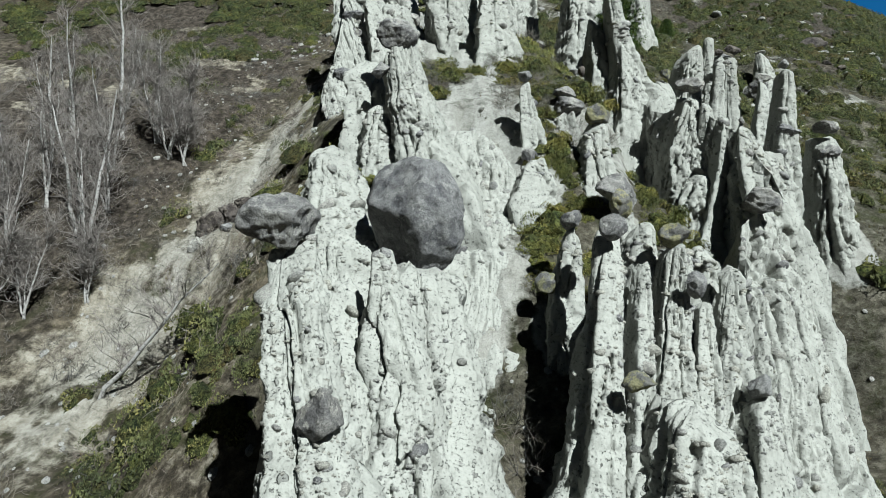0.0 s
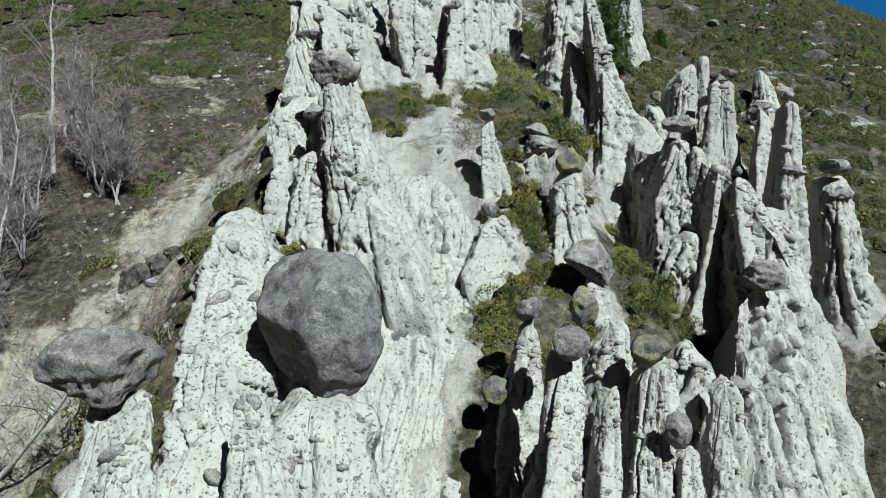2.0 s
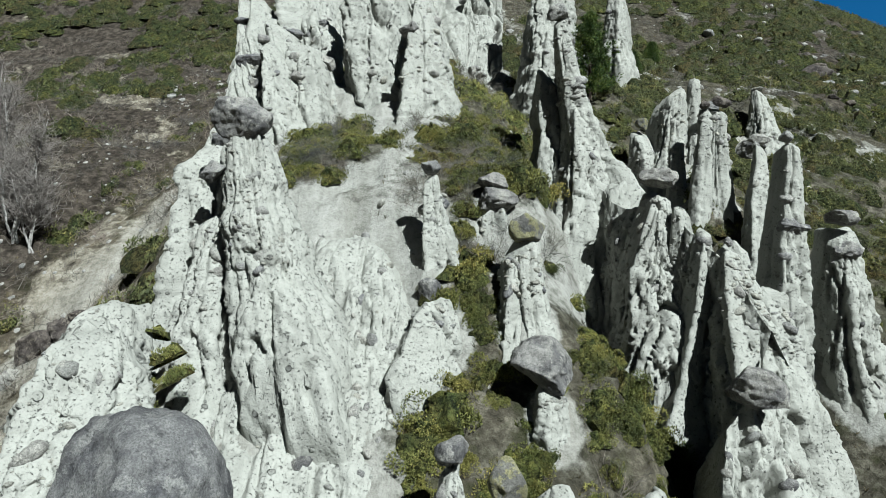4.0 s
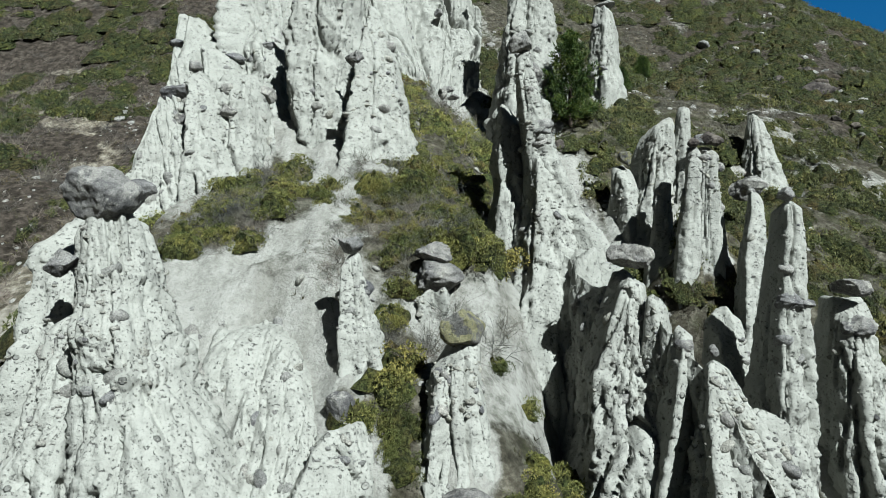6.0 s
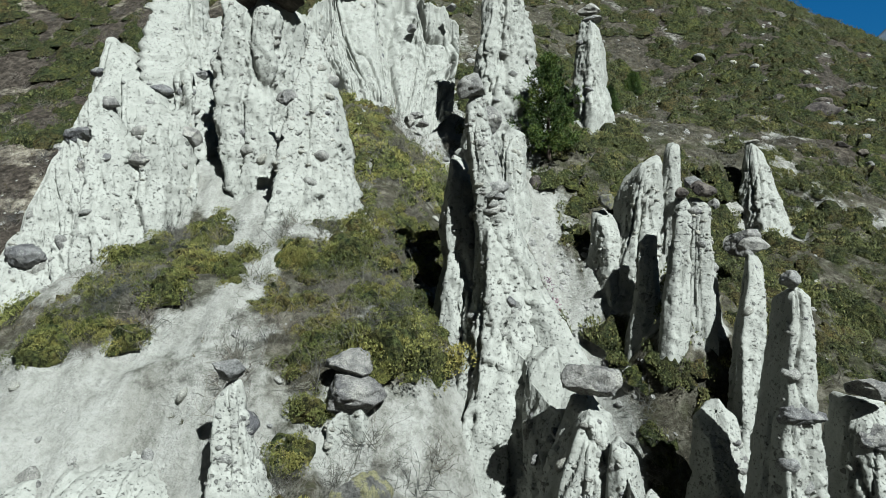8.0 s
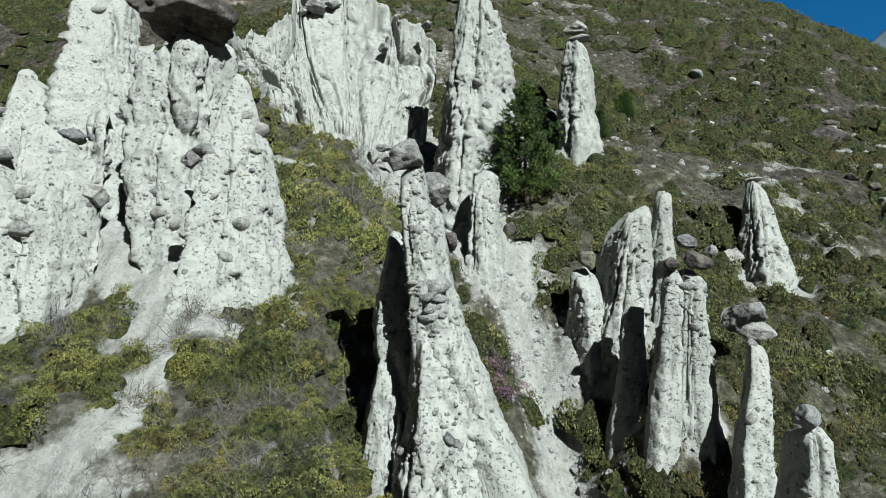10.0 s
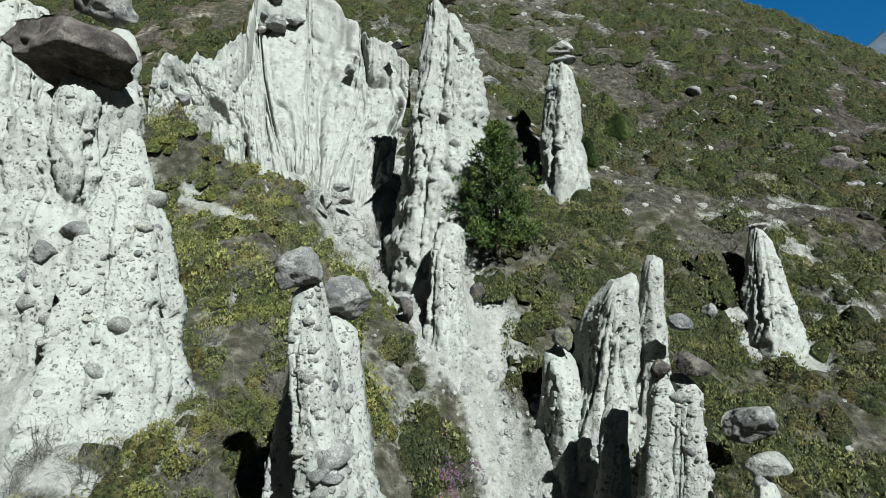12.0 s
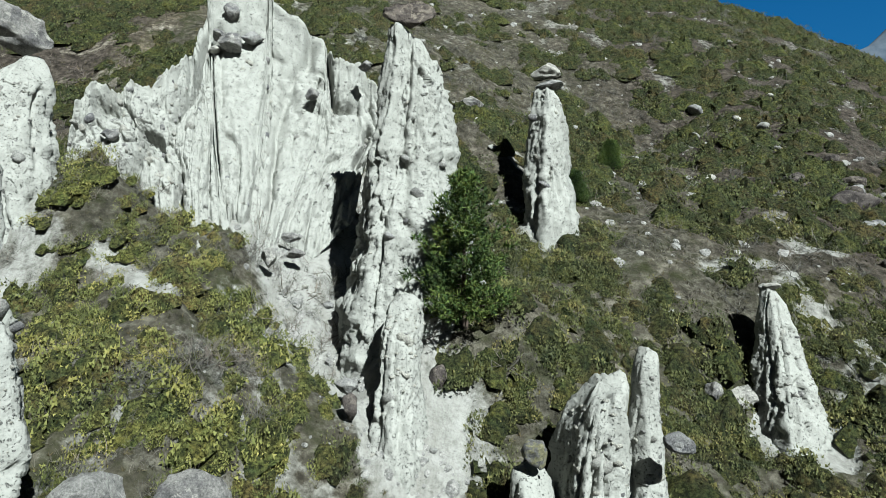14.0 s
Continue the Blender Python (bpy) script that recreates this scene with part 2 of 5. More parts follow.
def bark(name, a, b_, scale=8.0):
    m, n, l, b = stuff_of(name)
    f = noise_of(n, l, place_of(n, l), scale, 5, 0.7)
    l.new(ramp(n, l, f, [(0.36, a), (0.5, b_), (0.8, b_)]), b.inputs["Base Color"])
    b.inputs["Roughness"].default_value = 0.85
    bumped(n, l, b, [(f, 0.5, 0.02)])
    return m


BIRCH = bark("birch_bark", (0.0585, 0.0540, 0.0501), (0.2730, 0.2665, 0.2503), 9.0)
BRANCH = bark("pale_branch", (0.066, 0.056, 0.050), (0.150, 0.135, 0.122), 12.0)
TRUNK = bark("pine_bark", (0.0208, 0.0143, 0.0104), (0.0540, 0.0377, 0.0273), 10.0)


# ---- mesh helpers ----
def mesh_of(name, verts, faces, material, smooth=True, second=None, which=None):
    """A mesh from arrays; faces: an (n, 3) or (n, 4) array."""
    me = bpy.data.meshes.new(name)
    verts, faces = np.asarray(verts, np.float32), np.asarray(faces, np.int32)
    k = faces.shape[1]
    me.vertices.add(len(verts))
    me.vertices.foreach_set("co", verts.ravel())
    me.loops.add(faces.size)
    me.loops.foreach_set("vertex_index", faces.ravel())
    me.polygons.add(len(faces))
    me.polygons.foreach_set("loop_start", np.arange(0, faces.size, k, dtype=np.int32))
    me.polygons.foreach_set("loop_total", np.full(len(faces), k, np.int32))
    me.polygons.foreach_set("use_smooth", np.full(len(faces), smooth, bool))
    me.update(calc_edges=True)
    me.materials.append(material)
    if second:
        me.materials.append(second)
        me.polygons.foreach_set("material_index", np.asarray(which, np.int32))
    return me


def part(name, me, parent, label="", matrix=None):
    ob = new(name, me)
    ob.parent = parent
    if matrix is not None:
        ob.matrix_local = matrix
    if label:
        tagged(ob, label)
    return ob


def grid_faces(nu, nv, wrap):
    i = np.arange(nv - 1)[:, None] * nu
    j = np.arange(nu if wrap else nu - 1)[None, :]
    k = (j + 1) % nu
    return np.stack([i + j, i + k, i + nu + k, i + nu + j], -1).reshape(-1, 4)




# ---- stones ----
def rock_mesh(name, material, seed, level=3, cuts=5, rough=0.22, flat=1.0, block=0.0):
    """A stone about 1 across: a noisy ball with a few planes broken off, deeper by block."""
    bm = bmesh.new()
    bmesh.ops.create_icosphere(bm, subdivisions=max(level, 1), radius=0.5)
    rng = random.Random(seed)
    co = np.array([v.co[:] for v in bm.verts])
    for k in range(cuts):
        d = Vector((rng.uniform(-1, 1), rng.uniform(-1, 1), rng.uniform(-1, 1))).normalized()
        lim = rng.uniform(0.31, 0.44) - block
        far = co @ np.array(d) - lim
        co = co - np.outer(np.maximum(far, 0) * 0.94, np.array(d))
    n = 0.6 * layers(co[:, 0] * 2.2, co[:, 1] * 2.2, co[:, 2] * 2.2, 4, seed * 0.37)
    r = np.abs(grain(co[:, 0] * 5, co[:, 1] * 5, co[:, 2] * 5, seed * 0.7 + 3))
    unit = co / np.linalg.norm(co, axis=1)[:, None]
    co = co + unit * (rough * n - 0.05 * r + rough * 0.3 * layers(co[:, 0] * 10, co[:, 1] * 10, co[:, 2] * 10, 3, seed))[:, None]
    co[:, 2] *= flat
    for v, c in zip(bm.verts, co):
        v.co = c
    me = bpy.data.meshes.new(name)
    bm.to_mesh(me)
    bm.free()
    me.polygons.foreach_set("use_smooth", np.ones(len(me.polygons), bool))
    me.materials.append(material)
    return me


def grain_mesh(material, seed):
    bm = bmesh.new()
    bmesh.ops.create_icosphere(bm, subdivisions=1, radius=0.5)
    rng = random.Random(seed)
    for v in bm.verts:
        v.co *= rng.uniform(0.8, 1.2)
    me = bpy.data.meshes.new("pebble")
    bm.to_mesh(me)
    bm.free()
    me.materials.append(material)
    return me


PEBBLES = [rock_mesh("pebble", mat, 40 + k, 1, 2, 0.18, 0.85) for k, mat in enumerate((DUST, DUST, GREY, DUST))]
GRAINS = [grain_mesh(mat, 80 + k) for k, mat in enumerate((GRIT, GRIT, GRIT, GRIT))]
COBBLES = [rock_mesh("cobble", mat, 60 + k, 2, 3, 0.2, 0.8) for k, mat in enumerate((GRIT, DUST, GRIT, GREY, DUST, GRIT))]


def boulder(label, x, y, z, sx, sy, sz, material, seed, rx=0, ry=0, rz=0, group="", name="boulder", cuts=9, rough=0.12, block=0.05):
    """A loose stone of its own with its centre at x, y, z."""
    me = rock_mesh(name, material, seed, 5 if max(sx, sz) > 0.9 else 4, cuts, rough, 1.0, block)
    ob = tagged(new(name, me), label, "boulder", group)
    ob.matrix_world = pose(x, y, z, rx, ry, rz) @ Matrix.Diagonal((*((1 + 1.1 * block) * q for q in (sx, sy, sz)), 1))
    return ob


# ---- earth pillars ----
PILLARS = []


def cells(x, y, z, seed):
    """Distance to the nearest of scattered centres, about one a unit cube: pebbly lumps."""
    ix, iy, iz = np.floor(x), np.floor(y), np.floor(z)
    best = np.full(x.shape, 9.0)
    for dx in (-1, 0, 1):
        for dy in (-1, 0, 1):
            for dz in (-1, 0, 1):
                a, b, c = ix + dx, iy + dy, iz + dz
                h = hashed(a + seed, b, c)
                ox, oy, oz = 0.5 + 0.42 * h, 0.5 + 0.42 * np.sin(h * 91.7), 0.5 + 0.42 * np.sin(h * 47.3 + 1)
                best = np.minimum(best, (a + ox - x) ** 2 + (b + oy - y) ** 2 + (c + oz - z) ** 2)
    return np.sqrt(best)


def slabs(x, y, z, seed):
    """Broken plates, about one a unit cube: each stands out by its own height and leans its own way."""
    ix, iy, iz = np.floor(x), np.floor(y), np.floor(z)
    best, out = np.full(x.shape, 9.0), np.zeros(x.shape)
    for dx in (-1, 0, 1):
        for dy in (-1, 0, 1):
            for dz in (-1, 0, 1):
                a, b, c = ix + dx, iy + dy, iz + dz
                h = hashed(a + seed, b, c)
                ox, oy, oz = a + 0.5 + 0.42 * h - x, b + 0.5 + 0.42 * np.sin(h * 91.7) - y, c + 0.5 + 0.42 * np.sin(h * 47.3 + 1) - z
                d = ox * ox + oy * oy + oz * oz
                near = d < best
                best = np.where(near, d, best)
                out = np.where(near, np.sin(h * 133.1) * 0.5 + 0.8 * (np.sin(h * 71.9) * ox + np.sin(h * 29.3) * oy + np.sin(h * 113.0) * oz), out)
    return out


def pillar(label, top, foot, r_top, r_foot, deep=1.0, swell=0.95, seed=1, step=0.06, flute=1.0, lumps=1.0, stones=18, grit=160, material=None, sink=1.5, faces=1.0, turn=0):
    """A weathered column from foot to top: r_top and r_foot are half widths across, deep is the depth over the width."""
    material = material or PALE
    step = step * 1.25
    top, foot = np.array(top, float), np.array(foot, float)
    axis = top - foot
    low = foot - axis * (sink / max(axis[2], 0.5))
    high = np.linalg.norm(top - low)
    span = sink / high
    blunt = min(max(0.8 * r_top / high, 0.012), 0.06)
    low_n = int(max(3, sink / step / 5))
    nv = int(min(max((high - sink) / step, 24), 170)) + low_n
    nu = int(min(max(2 * math.pi * (0.35 * r_top + 0.65 * r_foot) * (1 + deep) / 2 / step, 28), 210))
    v = np.concatenate([np.linspace(0, span * 0.9, low_n, endpoint=False), np.linspace(span * 0.9, 1 - blunt, nv - 6 - low_n, endpoint=False), 1 - blunt + blunt * np.sin(np.linspace(0, 1, 6) * math.pi / 2)])
    th = np.arange(nu) / nu * 2 * math.pi
    V, TH = np.meshgrid(v, th, indexing="ij")
    W = np.clip((V - span) / (1 - span), -0.4, 1)
    wide = r_foot + (r_top - r_foot) * np.sign(W) * np.abs(W) ** swell
    dome = np.clip(1 - ((V - (1 - blunt)) / blunt).clip(0, 1) ** 1.8, 0.01, 1) ** 0.6
    wander = 0.5 * min(r_foot, 0.9) * (1 - V) * V
    cx = low[0] + (top[0] - low[0]) * V + wander * grain(V * 3, 0.5, seed * 1.0, 2.0)
    cy = low[1] + (top[1] - low[1]) * V + wander * grain(V * 3, 7.5, seed * 1.0, 4.0)
    cz = low[2] + (top[2] - low[2]) * V
    c, s = np.cos(TH), np.sin(TH)
    px, py = cx + wide * (0.35 + 0.65 * dome) * c, cy + wide * (0.35 + 0.65 * dome) * deep * s
    size = np.minimum(wide, 0.9)
    # flat worn faces with blunt edges between them
    rk = random.Random(seed * 13 + 5)
    sides = [(184, 0.88), (282, 0.86), (338, 0.95), (60, 0.98), (122, 0.95)]
    if rk.random() < 0.35:
        sides.append((232, 1.0))
    soft = 0.0
    for k, (deg, dist) in enumerate(sides):
        ang = radians(deg + turn + rk.uniform(-17, 17)) + 0.3 * grain(cz * 0.25, k * 3.1, seed * 1.0, 1.0)
        dist = dist * rk.uniform(0.92, 1.08) * (1 + 0.2 * grain(cz * 0.4, k * 5.7, seed * 1.0, 6.0) + 0.08 * grain(cz * 1.6, k * 3.7, seed * 1.0, 7.0))
        soft = soft + np.maximum(np.cos(TH - ang) / dist, 0) ** 44
    broad = (soft ** (-1 / 44.0) - 1.0) * faces
    mid = 0.6 * r_foot + 0.4 * r_top
    qx, qy = 0.25 * mid * c + 0.75 * (px - cx), 0.25 * mid * deep * s + 0.75 * (py - cy)
    warp = 0.16 * grain(px * 0.8, py * 0.8, cz * 0.6, 29.0) + 0.05 * grain(px * 3.0, py * 3.0, cz * 3.0, 30.0)
    n1 = grain(qx * 1.0 + warp, qy * 1.0 + warp, cz * 0.07, seed * 0.3 + 1)
    n2 = grain(qx * 2.4 + warp, qy * 2.4 - warp, cz * 0.16, seed * 0.3 + 2)
    n3 = grain(qx * 5.5 + warp, qy * 5.5 + warp, cz * 0.45, seed * 0.3 + 3)
    rough = ease(-0.1, 0.45, grain(px * 1.1, py * 1.1, cz * 0.9, 41.0))
    gap = ease(-0.25, 0.25, grain(px * 0.7, py * 0.7, cz * 0.45, 27.0))
    gap = np.clip(gap + (flute - 1), 0, 1)
    f1 = -0.45 * np.exp(-(n1 / 0.055) ** 2) * (0.35 + 0.65 * gap)
    f2 = 0.05 * np.abs(n2) - 0.40 * np.exp(-(n2 / 0.05) ** 2) * gap
    f3 = 0.05 * np.sqrt(np.abs(n3)) - 0.03
    n4 = grain(qx * 10.0 + 2 * warp, qy * 10.0 - warp, cz * 0.6, seed * 0.3 + 4)
    f4 = -0.07 * np.exp(-(n4 / 0.11) ** 2) * ease(-0.2, 0.3, grain(px * 0.9, py * 0.9, cz * 0.5, 28.0))
    cob = cells(px * 3.3, py * 3.3, cz * 2.4, seed)
    cob2 = cells(px * 7.5 + 3, py * 7.5, cz * 6.0, seed + 5)
    wob = 0.25 * grain(px * 2.0, py * 2.0, cz * 2.0, 43.0)
    plate = 0.10 * slabs(px * 1.5 + wob, py * 1.5, cz * 0.6 + wob, seed) + 0.05 * slabs(px * 3.6 + wob, py * 3.6 + 5, cz * 1.7 + wob, seed + 9) + 0.035 * slabs(px * 8.0 + wob, py * 8.0 + 5, cz * 5.0, seed + 4)
    chip = plate * np.clip(wide * 0.9, 0.25, 1.0) + (0.04 * (0.55 - cob) + 0.02 * (0.55 - cob2)) * rough
    l1 = layers(px * 1.6, py * 1.6, cz * 1.2, 3, 31.0)
    l2 = layers(px * 7.0, py * 7.0, cz * 6.5, 3, 33.0)
    knob = np.maximum(grain(px * 6.5, py * 6.5, cz * 6.5, 35.0) - 0.42, 0)
    pit = np.maximum(grain(px * 8.5, py * 8.5, cz * 8.5, 36.0) - 0.52, 0)
    away = broad * wide + flute * np.maximum(f1 + f2 + f3 + f4, -0.27) * size + lumps * (0.055 * l1 + (0.022 + 0.04 * rough) * l2 + 0.04 * knob * rough - 0.15 * pit + chip) * np.minimum(size * 1.6, 1)
    away = away * (0.25 + 0.75 * dome)
    ledge = 0.06 * grain(0.0, seed * 1.0, cz * 1.9, 37.0) + 0.11 * grain(1.7, seed * 1.0, cz * 0.8, 38.0)
    wide2 = np.maximum(wide * (1 + ledge) + away, 0.03) * dome
    X, Y = cx + wide2 * c, cy + wide2 * (1 + (deep - 1) * wide / np.maximum(wide2, wide)) * s
    tilt = rk.uniform(-0.9, 0.9), rk.uniform(-0.5, 0.9)
    # the head breaks up into uneven teeth
    head = ease(0.55, 1.0, W) * np.minimum(r_top * 1.5, 0.9)
    Z = cz + lumps * 0.05 * l2 + ease(0.72, 1.0, W) * np.clip(tilt[0] * (X - cx) + tilt[1] * (Y - cy), -0.6, 0.6) + 0.2 * head - 0.6 * head * np.clip(0.55 * np.abs(grain(X * 1.7, Y * 1.7, seed * 1.0, 51.0)) + 0.9 * np.maximum(grain(X * 0.9, Y * 0.9, seed * 1.0, 52.0), 0), 0, 1)
    verts = np.stack([X, Y, Z], -1)
    ob = tagged(new("rock_spire"), label, "rock spire", "eroded spires on the hillside")
    ob.location = foot
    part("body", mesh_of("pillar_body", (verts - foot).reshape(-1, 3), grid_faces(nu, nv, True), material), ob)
    # stones stuck in the face, the larger ones each for itself
    rng = np.random.RandomState(seed * 7 + 3)
    lo, hi = max(int(span * nv), 1), nv - 4

    load = np.cumsum(wide[lo:hi, 0] * np.gradient(v)[lo:hi])
    load = load / load[-1]

    def spot():
        i, j = lo + int(np.searchsorted(load, rng.rand())), rng.randint(nu)
        if math.sin(th[j]) > 0.45:
            j = (nu - j) % nu
        q = verts[i, j] - foot
        side = Vector((c[i, j], s[i, j] / deep, 0.15)).normalized()
        return q, side

    for k in range(stones):
        q, side = spot()
        d = float(np.clip(0.125 * np.exp(rng.randn() * 0.6), 0.06, 0.45)) * (0.8 + 0.3 * min(r_foot, 1.2))
        part("embedded_stone", COBBLES[rng.randint(len(COBBLES))], ob, "", pose(*(Vector(q) - side * d * 0.24), rng.rand() * 90 - 45, rng.rand() * 90 - 45, rng.rand() * 360) @ Matrix.Diagonal((d * rng.uniform(1.0, 1.4), d * rng.uniform(0.9, 1.2), d * rng.uniform(0.75, 1.05), 1)))
    if grit:
        src = GRAINS[seed % len(GRAINS)]
        pv = np.array([w.co[:] for w in src.vertices])
        pf = np.array([p.vertices[:] for p in src.polygons])
        vs, fs = [], []
        for k in range(int(grit * 0.5)):
            q, side = spot()
            d = float(np.clip(0.06 * np.exp(rng.randn() * 0.5), 0.03, 0.2))
            a = rng.rand() * 6.283
            rot = np.array([[math.cos(a), -math.sin(a), 0], [math.sin(a), math.cos(a), 0], [0, 0, 1]])
            vs.append(pv @ rot.T * d * np.array([1.25, 1.0, 0.75]) * (0.8 + 0.4 * rng.rand(3)) + q - 0.22 * d * np.array(side))
            fs.append(pf + k * len(pv))
        part("grit", mesh_of("grit", np.concatenate(vs), np.concatenate(fs), src.materials[0]), ob)
        tagged(ob.children[-1], kind="stuff")
    PILLARS.append((foot, top, r_foot, deep))
    return ob


# ---- pillars and capstones ----

# the near cliff
pillar("whitish conglomerate rock spire with embedded stones on the slope", (-2.87, 11.42, 14.43), (-1.90, 8.91, 11.26), 0.50, 0.92, seed=1, deep=1.3, flute=1.5, step=0.035, sink=7, stones=40, grit=637, swell=0.7)
pillar("whitish conglomerate rock spire with embedded stones on the slope", (-0.58, 13.59, 13.86), (-0.56, 10.82, 10.63), 0.70, 1.46, seed=2, deep=1.4, flute=1.5, step=0.04, sink=7, stones=50, grit=765, swell=0.75)
pillar("whitish conglomerate rock spire with embedded stones on the slope", (-1.19, 11.99, 14.33), (-0.96, 11.77, 13.18), 0.15, 0.51, seed=3, deep=1.2, step=0.03, stones=8, grit=102, sink=5.6)
pillar("whitish conglomerate rock spire with embedded stones on the slope", (-2.97, 18.13, 16.70), (-2.38, 15.10, 13.65), 0.71, 1.23, seed=7, deep=1.5, step=0.045, sink=5, stones=40, grit=510, swell=0.8)
pillar("whitish conglomerate rock spire with embedded stones on the slope", (-1.90, 12.47, 13.48), (-1.58, 9.96, 10.72), 0.24, 0.67, seed=55, deep=1.4, flute=1.5, step=0.04, sink=7, stones=20, grit=255, swell=0.8)

# the near cliff beyond the gully
pillar("whitish conglomerate rock spire with embedded stones on the slope", (3.36, 16.63, 14.62), (3.07, 16.30, 12.48), 0.21, 0.64, seed=8, deep=1.3, flute=1.5, step=0.045, sink=5, stones=8, grit=127)
pillar("whitish conglomerate rock spire with embedded stones on the slope", (3.71, 14.10, 14.47), (2.85, 11.89, 10.03), 0.30, 0.83, seed=9, deep=2.0, flute=1.5, step=0.04, sink=7, stones=30, grit=446, swell=0.75, turn=-6)
pillar("whitish conglomerate rock spire with embedded stones on the slope", (5.11, 14.15, 14.28), (4.27, 11.62, 10.17), 0.25, 0.85, seed=10, deep=2.0, flute=1.5, step=0.04, sink=7, stones=26, grit=446, swell=0.75, turn=-6)
pillar("whitish conglomerate rock spire with embedded stones on the slope", (6.84, 15.01, 13.77), (5.48, 12.22, 9.90), 0.21, 0.85, seed=11, deep=2.0, flute=1.5, step=0.04, sink=7, stones=24, grit=382, swell=0.7, turn=-6)
pillar("whitish conglomerate rock spire with embedded stones on the slope", (6.28, 12.36, 11.36), (6.15, 11.97, 9.95), 0.26, 0.52, seed=12, deep=1.2, step=0.04, sink=5, stones=10, grit=127)
pillar("whitish conglomerate rock spire with embedded stones on the slope", (9.85, 21.00, 17.89), (10.35, 20.20, 14.33), 0.16, 1.02, seed=14, deep=1.3, step=0.05, sink=6, grit=382, swell=1.5, stones=40, flute=1.15, lumps=1.0, turn=-6)
pillar("whitish conglomerate rock spire with embedded stones on the slope", (15.87, 26.72, 18.31), (16.04, 26.37, 13.14), 0.47, 1.08, seed=16, deep=1.8, step=0.06, sink=4, stones=20, grit=204, flute=1.1, turn=-6)
pillar("whitish conglomerate rock spire with embedded stones on the slope", (13.87, 26.10, 20.87), (13.34, 25.34, 14.81), 0.26, 0.8, seed=17, deep=1.7, step=0.06, sink=5, stones=24, grit=255, flute=1.1, turn=-6)
pillar("whitish conglomerate rock spire with embedded stones on the slope", (4.34, 13.73, 13.87), (3.61, 11.32, 10.08), 0.17, 0.58, seed=56, deep=1.5, flute=1.5, step=0.04, sink=7, stones=16, grit=280, turn=-6)
pillar("whitish conglomerate rock spire with embedded stones on the slope", (5.42, 13.12, 13.22), (4.84, 11.37, 10.08), 0.16, 0.64, seed=57, deep=1.5, flute=1.5, step=0.04, sink=7, stones=16, grit=280, turn=-6)
pillar("whitish conglomerate rock spire with embedded stones on the slope", (4.57, 11.26, 11.45), (4.26, 10.70, 10.49), 0.77, 1.11, seed=58, deep=1.2, flute=1.5, step=0.04, sink=6, stones=20, grit=306, swell=0.6)
pillar("whitish conglomerate rock spire with embedded stones on the slope", (4.78, 15.40, 14.71), (4.56, 14.92, 13.44), 0.33, 0.73, seed=71, deep=1.2, flute=1.4, step=0.045, sink=4, stones=14, grit=150, turn=12)
pillar("whitish conglomerate rock spire with embedded stones on the slope", (5.51, 14.99, 14.27), (5.32, 14.79, 13.48), 0.32, 0.68, seed=72, deep=1.2, flute=1.4, step=0.045, sink=4, stones=12, grit=150, turn=12)
pillar("whitish conglomerate rock spire with embedded stones on the slope", (6.78, 16.47, 14.09), (6.70, 16.25, 13.06), 0.29, 0.77, seed=73, deep=1.2, flute=1.4, step=0.045, sink=4, stones=12, grit=150, turn=12)

# the crest
pillar("whitish conglomerate rock spire with embedded stones on the slope", (-1.58, 21.68, 20.63), (-0.35, 20.59, 16.51), 0.47, 1.23, seed=18, deep=1.2, step=0.045, sink=4, stones=26, grit=382, flute=0.85, lumps=0.8)
pillar("whitish conglomerate rock spire with embedded stones on the slope", (-2.79, 23.34, 20.58), (-2.61, 22.30, 16.80), 0.52, 0.90, seed=19, deep=1.3, step=0.05, sink=3, stones=16, grit=204)
pillar("whitish conglomerate rock spire with embedded stones on the slope", (2.91, 22.98, 19.74), (3.19, 22.68, 17.57), 0.14, 0.58, seed=20, deep=1.1, step=0.03, sink=2, stones=10, grit=90, swell=0.8)
pillar("whitish conglomerate rock spire with embedded stones on the slope", (4.66, 24.43, 18.89), (4.63, 24.26, 17.56), 0.42, 0.55, seed=21, deep=1.1, step=0.04, sink=1.5, stones=8, grit=76)
pillar("whitish conglomerate rock spire with embedded stones on the slope", (5.08, 21.65, 18.09), (5.18, 21.06, 16.39), 0.41, 0.64, seed=22, deep=1.2, step=0.035, sink=3, stones=20, grit=280)
pillar("whitish conglomerate rock spire with embedded stones on the slope", (5.37, 19.08, 15.17), (5.46, 19.03, 14.58), 0.33, 0.49, seed=23, deep=1.1, step=0.04, sink=2, stones=6, grit=51)
pillar("whitish conglomerate rock spire with embedded stones on the slope", (7.22, 28.15, 25.33), (8.05, 27.80, 20.62), 0.19, 0.94, seed=24, deep=1.6, step=0.045, sink=5, stones=40, grit=535, swell=0.75)
pillar("whitish conglomerate rock spire with embedded stones on the slope", (7.02, 29.58, 23.90), (6.91, 28.74, 21.03), 0.28, 0.6, seed=25, deep=2.0, step=0.05, sink=4, stones=10, grit=114)
pillar("whitish conglomerate rock spire with embedded stones on the slope", (7.72, 27.44, 22.27), (7.61, 26.60, 18.51), 0.40, 1.11, seed=26, deep=1.2, step=0.05, sink=5, stones=20, grit=255, turn=-6)
pillar("whitish conglomerate rock spire with embedded stones on the slope", (8.94, 23.28, 19.38), (8.62, 23.53, 15.46), 0.25, 1.16, seed=27, deep=2.2, step=0.045, sink=5, stones=20, grit=306, turn=-6)
